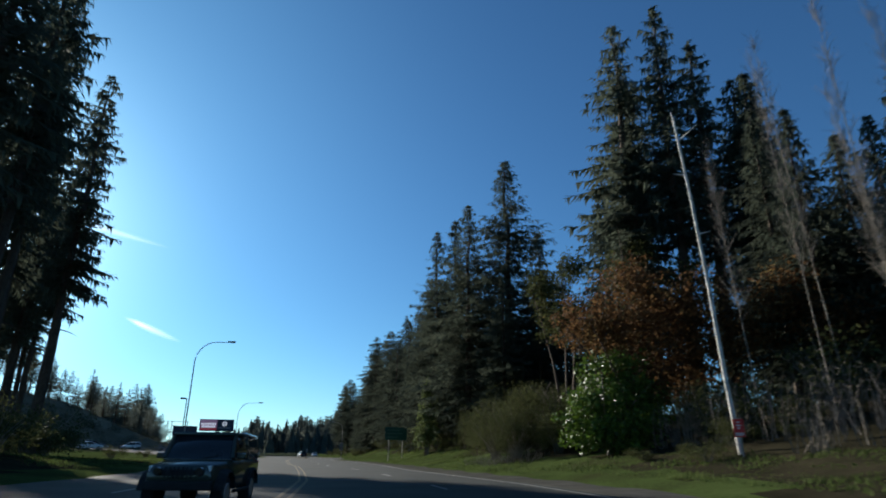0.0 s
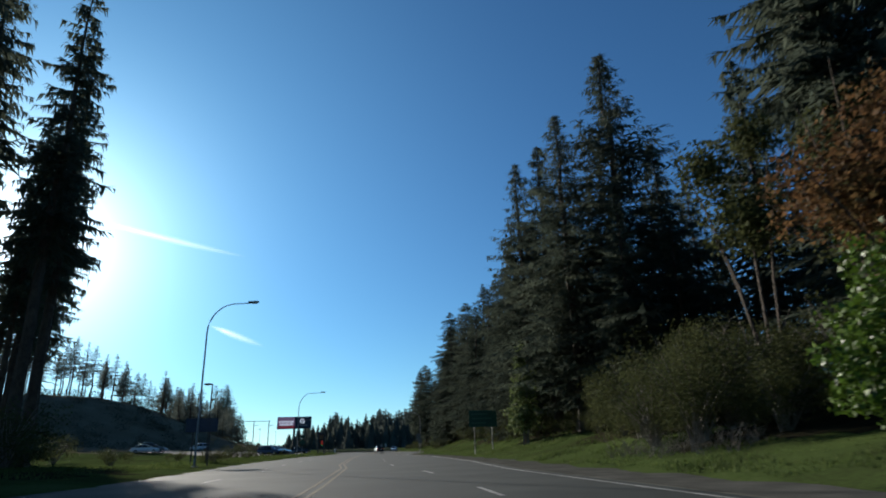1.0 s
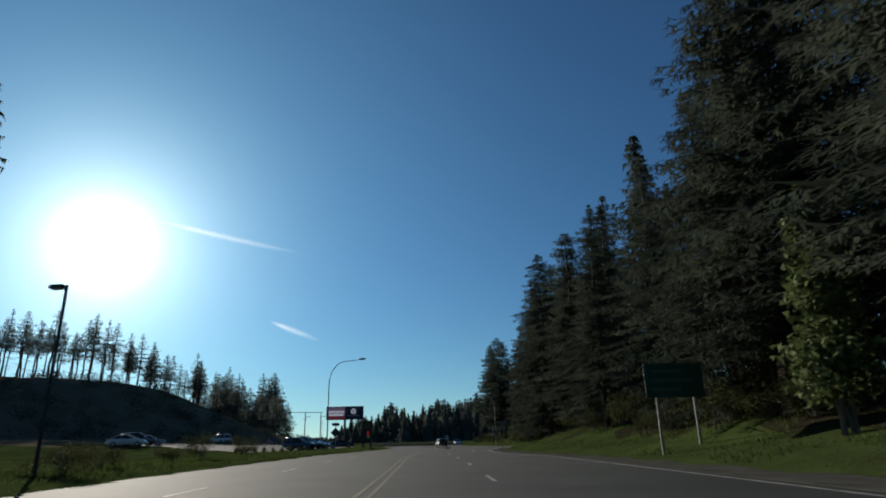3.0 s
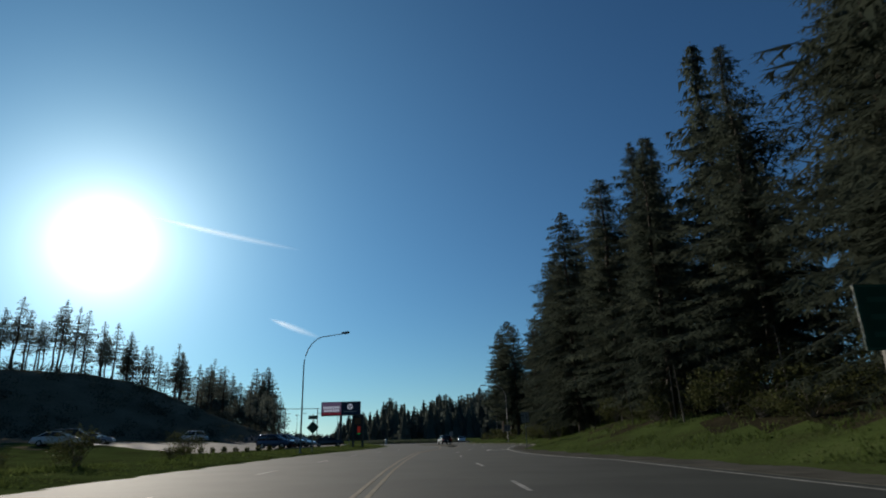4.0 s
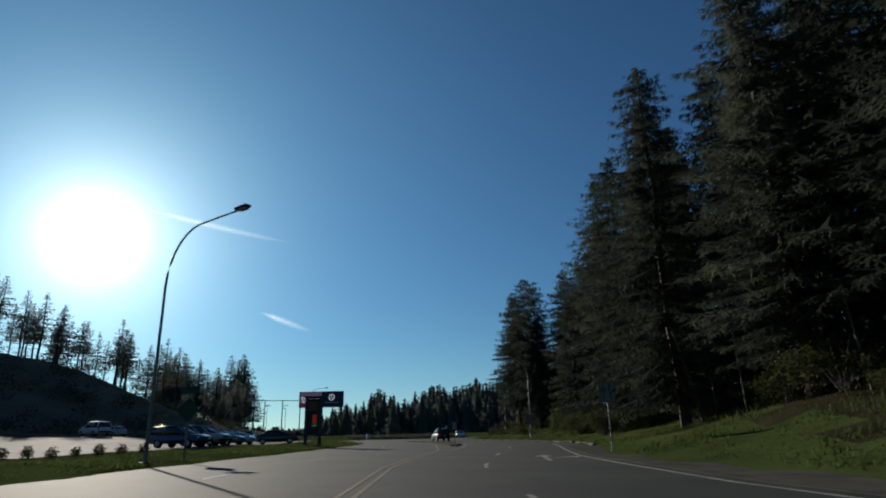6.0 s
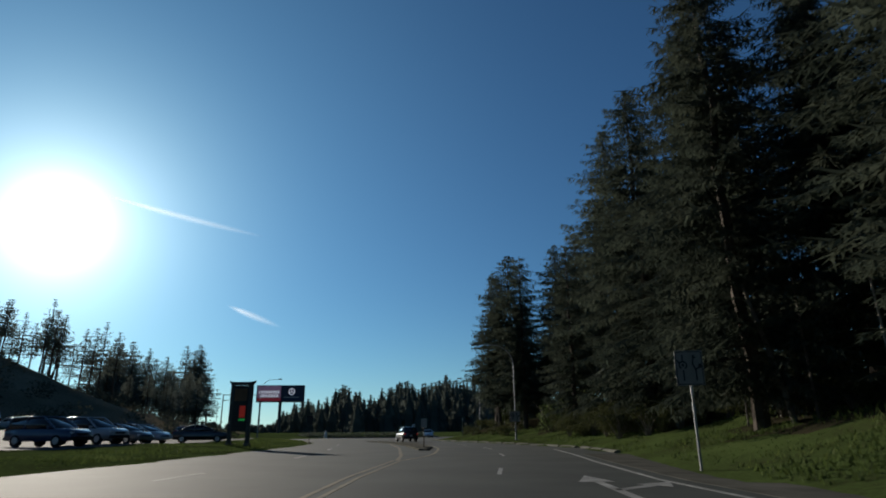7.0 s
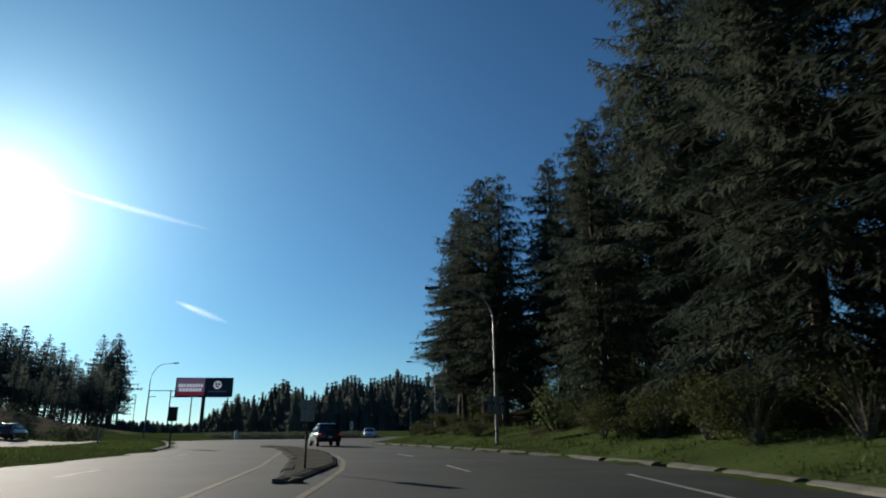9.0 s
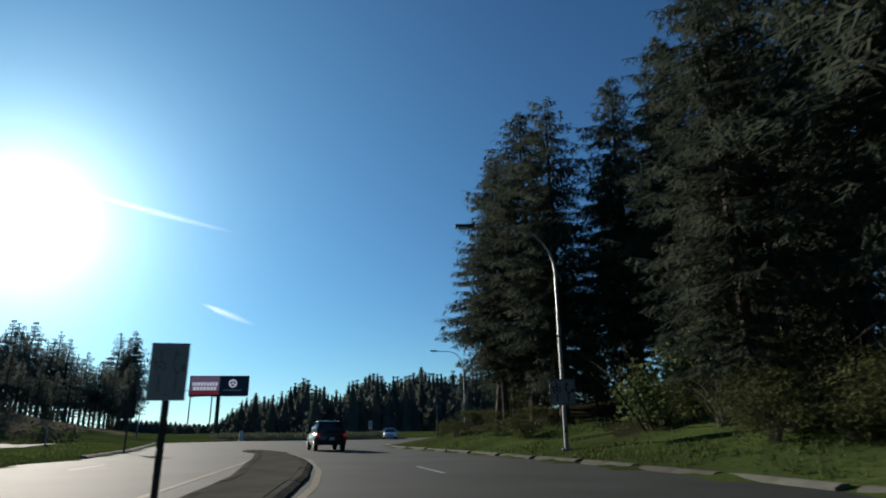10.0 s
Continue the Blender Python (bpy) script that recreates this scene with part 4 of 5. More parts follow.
tagged(ROUND, group="shrubs by the car park")


def bare_tree(seed, height, lean, label):
    """A leafless young tree: a thin pale trunk and a haze of upright twigs."""
    rng = random.Random(seed)
    ob = thing("bare_tree", label, "tree")
    bm = mesh()
    pts = [(lean[0] * k * height, lean[1] * k * height, height * k - 0.2) for k in (0, 0.25, 0.5, 0.75, 1)]
    tube(bm, pts, [0.038, 0.032, 0.025, 0.017, 0.006], 6)
    part("trunk", bm, TWIG, ob)
    bm = mesh()
    for i in range(90):
        k = rng.uniform(0.35, 0.98)
        h = height * k
        a, ln = rng.uniform(0, 6.28), rng.uniform(0.6, 2.6) * (1.2 - k)
        p = Vector((lean[0] * h, lean[1] * h, h))
        q = p + Vector((math.cos(a) * ln * 0.55, math.sin(a) * ln * 0.55, ln))
        tube(bm, [p, (p + q) / 2 + Vector((0, 0, -0.1)), q], [0.014, 0.009, 0.003], 4, caps=False)
        for j in range(4):
            s = p.lerp(q, rng.uniform(0.3, 1))
            e = s + Vector((rng.uniform(-0.5, 0.5), rng.uniform(-0.5, 0.5), rng.uniform(0.2, 0.9)))
            tube(bm, [s, e], [0.008, 0.003], 3, caps=False)
    tagged(part("brushwood", bm, TWIG, ob), kind="stuff")
    return ob


for i, (x, y, h, lx) in enumerate([(17.5, 29, 21, -0.04), (19.5, 31, 23, -0.06), (21.5, 29, 24, -0.02), (23.5, 27, 22, -0.05), (16, 33, 17, -0.05), (25, 24, 21, -0.03), (18, 24, 15, -0.06)]):
    ob = bare_tree(60 + i, h, (lx, 0.02), "slender leafless alder with pale trunk and fine twigs")
    ob.matrix_basis = at_land(x, y)
    tagged(ob, group="bare alders at the wood's edge")

# pale thin trunks that show inside the woods
rng = random.Random(31)
for i, (x, y, h) in enumerate([(-12.5, 113, 4.5), (-9.5, 108, 4), (-16.5, 128, 6.5), (-15.2, 126, 5.5), (-18.3, 137.5, 5), (-7.2, 101, 4.2), (-11, 118, 4.6), (-13.6, 121, 4.2), (-25.5, 170, 6), (-3.0, 88, 4.5), (-17, 133, 7), (-11.9, 108.6, 3.3), (-11.7, 106.2, 3.4), (-14.2, 114.6, 3.2), (-6.2, 88.5, 4.0), (-23.0, 163.5, 7.0), (-22.2, 165.0, 8.0)]):
    ob = thing("dead_trunk", "thin pale dead trunk among the dark firs", "tree", at_land(x, y), "dead trunks in the woods")
    bm = mesh()
    lx = rng.uniform(-0.08, 0.02)
    tube(bm, [(0, 0, -0.2), (lx * h * 0.5, 0.05, h * 0.5), (lx * h, 0, h)], [0.05, 0.042, 0.02], 6)
    for j in range(6):
        z, a = rng.uniform(0.3, 0.95) * h, rng.uniform(0, 6.28)
        tube(bm, [(lx * z, 0, z), (lx * z + math.cos(a) * 0.25, math.sin(a) * 0.25, z + 0.12)], [0.015, 0.005], 4)
    part("trunk", bm, TWIG, ob)

leaning = thing("dead_trunk", "pale dead trunk leaning at the edge of the firs", "tree", at_land(-17.6, 133.6), "dead trunks in the woods")
bm = mesh()
tube(bm, [(0, 0, -0.2), (-0.3, 0.1, 1.6), (-0.7, 0.15, 3.6), (-1.15, 0.2, 5.6), (-1.3, 0.2, 6.4)], [0.13, 0.12, 0.1, 0.07, 0.02], 8)
for z, a in ((2.4, 0.5), (3.3, 2.8), (4.4, 1.2), (5.1, 4.0)):
    tube(bm, [(-0.2 * z, 0.1, z), (-0.2 * z + math.cos(a) * 0.5, 0.1 + math.sin(a) * 0.5, z + 0.2)], [0.025, 0.008], 4)
part("trunk", bm, TWIG, leaning)

# the pale snag with broken top
snag = thing("birch_snag", "tall white birch snag with a broken top", "tree", at_land(12.9, 29.2))
bm = mesh()
hs = 18.3
tube(bm, [(0, 0, -0.3), (-0.12, 0.3, 3.5), (-0.22, 0.5, 8), (-0.4, 0.8, 13), (-0.65, 1.2, hs), (-0.75, 1.2, hs + 0.4)], [0.12, 0.105, 0.09, 0.08, 0.065, 0.02], 9)
for z, a, ln in ((11, 0.4, 0.9), (14.5, 2.6, 0.7), (16.8, 5.2, 1.2), (17.6, 0.9, 0.8)):
    tube(bm, [(-0.03 * z, 0.06 * z, z), (-0.03 * z + math.cos(a) * ln, 0.06 * z + math.sin(a) * ln, z + 0.3)], [0.05, 0.012], 5)
part("trunk", bm, BIRCH, snag)


def blades(name, seed, boxes, count, h0, h1, mat, label):
    """Grass blades on the land, in stretches of (line, near, far, y0, y1, side)."""
    rng = np.random.default_rng(seed)
    vs = []
    for line, near, far, y0, y1, side in boxes:
        n = int(count * (y1 - y0) * (far - near))
        y = rng.uniform(y0, y1, n)
        xl = np.interp(y, [p[1] for p in line], [p[0] for p in line])
        x = xl + side * rng.uniform(near, far, n)
        keep = np.sin(x * 0.9 + 1.3 * np.sin(y * 0.4)) * np.sin(y * 0.8 + x * 0.2) > rng.uniform(-1.1, 0.6, n)
        x, y = x[keep], y[keep]
        n = len(x)
        z = ground_z(x, y)
        h = rng.uniform(h0, h1, n) * (0.6 + 0.8 * (np.sin(x * 0.7) * np.sin(y * 0.5) > 0))
        a = rng.uniform(0, 6.28, n)
        w = rng.uniform(0.012, 0.03, n) * 1.6
        p = np.stack([x, y, z - 0.03], 1)
        s = np.stack([np.cos(a) * w, np.sin(a) * w, 0 * a], 1)
        t = p + np.stack([rng.normal(0, 0.3, n) * h, rng.normal(0, 0.3, n) * h, h], 1)
        vs.append(np.stack([p - s, p + s, t], 1).reshape(-1, 3))
    v = np.concatenate(vs)
    return tagged(from_arrays(name, v, np.arange(len(v)).reshape(-1, 3), mat), label, "grass", kind="stuff")


blades("grass", 4, [(RIGHT, 0.5, 6.0, 36, 180, 1), (RIGHT, 2.0, 9.0, 10, 36, 1), (LEFT, 0.5, 6.0, 55, 185, -1), (LEFT, 2.0, 12, 30, 60, -1)], 60, 0.05, 0.16, BLADE, "rough green grass of the verges")
blades("tall_grass", 5, [(RIGHT, 4.5, 8.5, 60, 178, 1), (LEFT, 1.5, 4.5, 58, 112, -1)], 12, 0.12, 0.36, BLADE, "tall dry grass and weeds below the thickets")


# ---- road furniture ----
def street_lamp(base, head, label, sign=False):
    """A tapered pole that bends over into an arm with a flat lamp head."""
    bx, by = base
    z0 = float(ground_z(bx, by))
    ob = thing("street_lamp", label, "street lamp", Matrix.Translation((bx, by, z0)), "street lamps")
    d = Vector((head[0] - bx, head[1] - by, 0))
    ln = d.length
    d.normalize()
    top = head[2] - z0
    r = min(2.4, ln * 0.52)
    rise = 0.0
    knee = top - rise - r
    path, rad = [(0, 0, -0.3), (0, 0, knee * 0.5), (0, 0, knee)], [0.085, 0.068, 0.055]
    for i in range(1, 8):
        a = radians(88 * i / 7)
        path.append(tuple(d * r * (1 - math.cos(a)) + Vector((0, 0, knee + r * math.sin(a)))))
        rad.append(0.055 - 0.0025 * i)
    path.append(tuple(d * (ln - 0.55) + Vector((0, 0, top - 0.03))))
    rad.append(0.035)
    part("pole", tube(mesh(), path, rad, 8), STEEL, ob)
    bm = mesh()
    turn = Matrix.Translation(d * (ln - 0.25) + Vector((0, 0, top))) @ Matrix.Rotation(math.atan2(d.y, d.x), 4, "Z")
    box(bm, 0, 0, 0.03, 0.78, 0.3, 0.13, 0.05, turn)
    hd = part("head", bm, DARKSTEEL, ob)
    part("lens", box(mesh(), 0.08, 0, -0.06, 0.42, 0.22, 0.06, 0.02, turn), LENS, hd)
    bm = mesh()
    box(bm, 0, 0, 0.02, 0.34, 0.34, 0.06, 0.01)
    for sx in (-0.12, 0.12):
        for sy in (-0.12, 0.12):
            box(bm, sx, sy, 0.07, 0.035, 0.035, 0.06)
    part("base_plate", bm, STEEL, ob)
    part("hand_hole_cover", box(mesh(), 0, -0.1, 0.7, 0.1, 0.03, 0.2, 0.008), DARKSTEEL, ob)
    return ob


street_lamp((-26.8, 60.5), (-22.9, 60.3, 11.7), "grey steel street lamp with curved arm over the road")
street_lamp((-42.0, 117.0), (-36.9, 114.8, 9.95), "grey steel street lamp with curved arm over the road")
street_lamp((-30.7, 164.7), (-34.5, 164.2, 9.0), "grey steel street lamp carrying a lane sign")
street_lamp((-39.2, 207.5), (-42.6, 206.4, 9.4), "grey steel street lamp by the roundabout")
street_lamp((-80, 211.5), (-75.5, 210.2, 10.3), "grey steel street lamp by the roundabout")


def lot_lamp(x, y, top, heads, label):
    z0 = float(ground_z(x, y))
    ob = thing("area_light", label, "lamp post", Matrix.Translation((x, y, z0)), "car park lights")
    h = top - z0
    part("pole", tube(mesh(), [(0, 0, -0.2), (0, 0, h)], [0.07, 0.055], 8), DARKSTEEL, ob)
    for s in heads:
        bm = mesh()
        box(bm, s * 0.42, 0, h - 0.03, 0.55, 0.32, 0.14, 0.03)
        box(bm, s * 0.1, 0, h - 0.03, 0.2, 0.06, 0.06)
        hd = part("head", bm, DARKSTEEL, ob)
        part("lens", box(mesh(), s * 0.42, 0, h - 0.115, 0.4, 0.22, 0.03), LENS, hd)
    return ob


lot_lamp(-31.1, 69.6, 6.9, (-1,), "dark car park light with one box head")
lot_lamp(-112, 252, 9.5, (-1, 1), "dark double-headed car park light far off")
lot_lamp(-100, 240, 8.0, (-1,), "dark car park light far off")


def facing(x, y, turn, z=None):
    """A pose on the land whose -y side looks back along the road; turn in degrees from there."""
    return Matrix.Translation((x, y, float(ground_z(x, y)) if z is None else z)) @ Matrix.Rotation(radians(turn), 4, "Z")


def panel(name, w, h, cz, mat, parent, y=0.0, thick=0.02, bevel=0.0, label="", cx=0.0):
    return part(name, box(mesh(), cx, y, cz, w, thick, h, bevel), mat, parent, label)


def curl(bm, cx, cz, r, w, y, a0=0, a1=360, n=24):
    """A flat ring or part of one in the plane of a sign."""
    prev = None
    for i in range(n + 1):
        a = radians(a0 + (a1 - a0) * i / n)
        pair = [bm.verts.new((cx + math.cos(a) * (r + s * w / 2), y, cz + math.sin(a) * (r + s * w / 2))) for s in (-1, 1)]
        if prev:
            bm.faces.new((prev[0], prev[1], pair[1], pair[0]))
        prev = pair
    return bm


def bar2(bm, x0, z0, x1, z1, w, y):
    """A flat bar in the plane of a sign."""
    d = Vector((x1 - x0, 0, z1 - z0)).normalized() * (w / 2)
    bm.faces.new([bm.verts.new(p) for p in ((x0 - d.z, y, z0 + d.x), (x0 + d.z, y, z0 - d.x), (x1 + d.z, y, z1 - d.x), (x1 - d.z, y, z1 + d.x))])
    return bm


def lane_symbols(w, h, cz, y):
    """Roundabout arrows: a ring with a spur and a dot, and a bent arrow."""
    k = min(w, h)
    lx, rx = -0.22 * w, 0.22 * w
    ring, bent = mesh(), mesh()
    curl(ring, lx, cz + 0.08 * h, 0.13 * k, 0.055 * k, y, -60, 240)
    bar2(ring, lx, cz - 0.36 * h, lx, cz - 0.06 * h, 0.055 * k, y)
    bar2(ring, lx - 0.12 * k, cz + 0.12 * h, lx - 0.2 * k, cz + 0.24 * h, 0.055 * k, y)
    bar2(ring, lx, cz + 0.2 * h, lx, cz + 0.38 * h, 0.055 * k, y)
    curl(ring, lx, cz + 0.08 * h, 0.03 * k, 0.05 * k, y)
    bar2(bent, rx, cz - 0.36 * h, rx, cz - 0.05 * h, 0.055 * k, y)
    bar2(bent, rx, cz - 0.05 * h, rx - 0.1 * k, cz + 0.12 * h, 0.055 * k, y)
    bar2(bent, rx - 0.1 * k, cz + 0.12 * h, rx - 0.04 * k, cz + 0.38 * h, 0.055 * k, y)
    bar2(bent, rx, cz - 0.05 * h, rx + 0.16 * k, cz + 0.06 * h, 0.055 * k, y)
    bar2(bent, rx + 0.16 * k, cz + 0.12 * h, rx + 0.18 * k, cz + 0.0 * h, 0.12 * k, y)
    bar2(bent, rx - 0.1 * k, cz + 0.3 * h, rx + 0.04 * k, cz + 0.3 * h, 0.055 * k, y)
    return ring, bent


def lane_sign(m, w, h, cz, label, post=True, face=SIGNWHITE, ink=SIGNBLACK, stake=STEEL, edged=True):
    ob = thing("lane_sign", label, "traffic sign", m, "roundabout lane signs")
    if post:
        part("post", box(mesh(), 0, 0.04, (cz + h / 2) / 2 - 0.2, 0.06, 0.06, cz + h / 2 + 0.4, 0.006), stake, ob)
    pl = panel("plate", w, h, cz, face, ob, 0.0, 0.012, 0.004)
    bm = mesh()
    for x0, z0, x1, z1 in ((-1, -1, 1, -1), (1, -1, 1, 1), (1, 1, -1, 1), (-1, 1, -1, -1)):
        bar2(bm, x0 * (w / 2 - 0.035), cz + z0 * (h / 2 - 0.035), x1 * (w / 2 - 0.035), cz + z1 * (h / 2 - 0.035), 0.022, -0.009)
    if edged:
        part("border", bm, ink, pl)
    else:
        bm.free()
    for arrow in lane_symbols(w, h, cz, -0.0095):
        part("arrow", arrow, ink, pl)
    for z in (cz - h * 0.4, cz + h * 0.4):
        bm = mesh()
        bmesh.ops.create_cone(bm, cap_ends=True, segments=8, radius1=0.014, radius2=0.014, depth=0.012, matrix=Matrix.Translation((0, -0.012, z)) @ Matrix.Rotation(radians(90), 4, "X"))
        part("bolt", bm, STEEL, pl)
    return ob


lane_sign(facing(-23.25, 124.6, 4, 0.42), 0.76, 0.95, 2.3, "white lane sign, greyed for shade, with roundabout arrows on a steel post", face=SIGNWHITE_SHADED)
lane_sign(Matrix.Translation((-30.72, 164.55, 0.0)) @ Matrix.Rotation(radians(6), 4, "Z"), 0.95, 0.95, 2.35, "small lane sign, greyed for shade, fixed to the street lamp", post=False, face=SIGNWHITE_SHADED)
# grey plate, and arrows only a little darker than it
GREYPLATE = material("sign_grey_white", [(0.27, 0.27, 0.25), (0.34, 0.335, 0.31)], 3.0, 0.6)
GREYINK = material("sign_grey_ink", [(0.17, 0.17, 0.155), (0.23, 0.23, 0.21)], 3.0, 0.6)
lane_sign(facing(-35.52, 146.85, 20, 0.08), 0.37, 0.58, 1.53, "grey-white lane sign with faint arrows on a post in the traffic island", face=GREYPLATE, ink=GREYINK, stake=BARK, edged=False)
dark = thing("street_sign", "dark square sign on a post at the grass corner", "traffic sign", facing(-54.1, 172.7, 20))
part("post", box(mesh(), 0, 0.05, 1.3, 0.08, 0.08, 3.2, 0.008), DARKSTEEL, dark)
panel("plate", 0.65, 1.0, 2.4, SIGNBLACK, dark, 0, 0.014, 0.003)

guide = thing("guide_sign", "dark green road guide sign on two timber posts", "traffic sign", facing(-8.5, 84.6, 16))
for x in (-0.95, 0.95):
    part("post", box(mesh(), x, 0.05, 1.7, 0.12, 0.1, 4.4, 0.01), POST, guide)
pl = panel("panel", 3.0, 1.7, 3.3, SIGNGREEN, guide, -0.03, 0.03, 0.01)
bm = mesh()
for x0, z0, x1, z1 in ((-1, -1, 1, -1), (1, -1, 1, 1), (1, 1, -1, 1), (-1, 1, -1, -1)):
    bar2(bm, x0 * 1.45, 3.3 + z0 * 0.8, x1 * 1.45, 3.3 + z1 * 0.8, 0.03, -0.05)
for z, w in ((3.75, 1.7), (3.3, 2.1), (2.85, 1.5)):
    bar2(bm, -1.2, z, -1.2 + w, z, 0.14, -0.05)
# border and lettering coloured nearly as dark as the panel, as if shaded
part("lettering", bm, material("sign_lettering_shaded", [(0.02, 0.08, 0.058), (0.03, 0.1, 0.07)], 3.0, 0.5), pl)

warn = thing("warning_sign", "diamond warning sign with a small plate above it", "traffic sign", facing(-42.3, 119.9, 14))
part("post", box(mesh(), 0, 0.05, 1.6, 0.09, 0.08, 3.6, 0.008), POST, warn)
bm = mesh()
box(bm, 0, 0, 0, 0.8, 0.014, 0.8, 0.004, Matrix.Translation((0, 0, 2.2)) @ Matrix.Rotation(radians(45), 4, "Y"))
part("diamond_plate", bm, SIGNGREEN, warn)
panel("upper_plate", 0.85, 0.32, 3.1, SIGNGREEN, warn, 0, 0.014)

red = thing("notice_sign", "small red and white notice on a grey post", "sign", facing(12.55, 28.3, -22))
part("post", box(mesh(), 0.02, 0.06, 0.7, 0.1, 0.09, 2.0, 0.01), POST, red)
pl = panel("plate", 0.46, 0.78, 1.25, SIGNRED, red, 0, 0.014)
bm = mesh()
for z, w in ((1.5, 0.12), (1.36, 0.2), (1.24, 0.12), (1.02, 0.34), (0.95, 0.34)):
    bar2(bm, -w / 2, z, w / 2, z, 0.05, -0.009)
part("lettering", bm, SIGNWHITE, pl)

board = thing("sign_board", "dark rectangular sign board seen from behind", "sign", facing(-27.7, 62.6, 17))
for x in (-0.6, 0.6):
    part("post", box(mesh(), x, 0.08, 1.4, 0.1, 0.1, 3.4, 0.01), DARKSTEEL, board)
panel("panel", 2.3, 1.0, 2.9, SIGNNAVY, board, 0, 0.08, 0.01)


# ---- the tall two-post sign ----
tall = thing("pylon_sign", "dark two-post pylon sign with red and green lit panels", "sign", facing(-48.75, 147.1, 4))
for x in (-0.66, 0.66):
    part("post", box(mesh(), x, 0, 1.95, 0.26, 0.26, 4.5, 0.02), DARKSTEEL, tall)
    part("footing", box(mesh(), x, 0, 0.05, 0.4, 0.4, 0.3, 0.03), CONCRETE, tall)
panel("cabinet", 1.06, 3.1, 2.55, SIGNBLACK, tall, 0, 0.3, 0.02)
bm = mesh()
tube(bm, [(-0.95, 0, 4.4), (-0.85, 0, 4.28), (-0.4, 0, 4.24), (0.4, 0, 4.24), (0.85, 0, 4.28), (0.95, 0, 4.4)], [0.05, 0.11, 0.13, 0.13, 0.11, 0.05], 6)
part("top_beam", bm, DARKSTEEL, tall)
panel("upper_panel", 0.9, 0.85, 3.45, material("sign_brown", [(0.1, 0.045, 0.02), (0.15, 0.07, 0.03)], 3.0, 0.5), tall, -0.165, 0.03)
panel("price_panel", 0.4, 0.8, 2.3, LEDRED, tall, -0.165, 0.03, cx=0.2)
for i in range(4):
    panel("digit", 0.08, 0.13, 1.75, LEDGREEN, tall, -0.165, 0.03, cx=0.03 + 0.115 * i)

# ---- the billboard ----
bb = thing("billboard", "dark billboard with a pink lit half on one steel column", "billboard", facing(-117.2, 299.2, 14) @ Matrix.Translation((0, 0, -0.7)))
part("column", tube(mesh(), [(0, 0.6, -1), (0, 0.6, 10.9)], [0.55, 0.5], 14), DARKSTEEL, bb)
part("frame", box(mesh(), 0, 0.3, 13.3, 15.8, 0.9, 5.4, 0.08), DARKSTEEL, bb)
face = panel("face", 15.5, 5.1, 13.35, SIGNNAVY, bb, -0.2, 0.06)
panel("lit_panel", 7.7, 3.9, 13.9, material("poster_mauve", [(0.16, 0.09, 0.16), (0.24, 0.14, 0.22)], 0.3, 0.5, emit=((0.75, 0.5, 0.8), 0.06)), face, -0.25, 0.04, cx=-3.7)
panel("red_band", 7.7, 0.9, 11.35, material("poster_red", [(0.2, 0.02, 0.03), (0.28, 0.03, 0.05)], 0.3, 0.5, emit=((1.0, 0.1, 0.15), 0.06)), face, -0.25, 0.04, cx=-3.7)
for z, w, n in ((13.75, 0.6, 9), (12.55, 0.74, 7)):
    for i in range(n):
        panel("lettering", w, 0.95, z, LEDWHITE, face, -0.29, 0.03, cx=-3.7 + (i - (n - 1) / 2) * (w + 0.16))
bm = mesh()
curl(bm, 3.7, 13.9, 0.95, 0.36, -0.25)
for a in (90, 210, 330):
    bar2(bm, 3.7, 13.9, 3.7 + 0.85 * math.cos(radians(a)), 13.9 + 0.85 * math.sin(radians(a)), 0.28, -0.25)
part("emblem", bm, LEDWHITE, face)
panel("small_text", 5.0, 0.35, 12.1, SIGNBACK, face, -0.25, 0.03, cx=3.7)
part("catwalk", box(mesh(), 0, -0.8, 10.45, 15.2, 0.9, 0.1), DARKSTEEL, bb)

# ---- H-frame power poles, posts and small markers ----
hf = thing("power_line_frame", "grey steel power poles joined by a cross beam", "power pole", facing(-190.4, 409.2, 20))
for x in (-9.6, 0, 9.6):
    part("pole", tube(mesh(), [(x, 0, -1), (x, 0, 19.6)], [0.34, 0.26], 8), STEEL, hf)
    part("side_arm", tube(mesh(), [(x, 0, 16.4), (x + 3.2, 0, 16.7)], [0.2, 0.16], 6), STEEL, hf)
part("cross_beam", tube(mesh(), [(-10, 0, 19.4), (10.6, 0, 19.2)], [0.2, 0.2], 6), STEEL, hf)
for i, (x, y, h, mat, label) in enumerate(((-38.3, 182.4, 2.2, POST, "thin grey post on the verge by the roundabout"), (-62.2, 176.5, 1.1, POST, "short grey marker post on the grass"), (-33.2, 183.0, 2.2, POST, "thin grey post at the wood's edge"))):
    ob = thing("marker_post", label, "post", facing(x, y, 5))
    part("post", box(mesh(), 0, 0, h / 2 - 0.15, 0.09, 0.07, h + 0.3, 0.01), mat, ob)
    part("reflector", box(mesh(), 0, -0.04, h - 0.22, 0.07, 0.012, 0.2, 0.004), SIGNWHITE, ob)


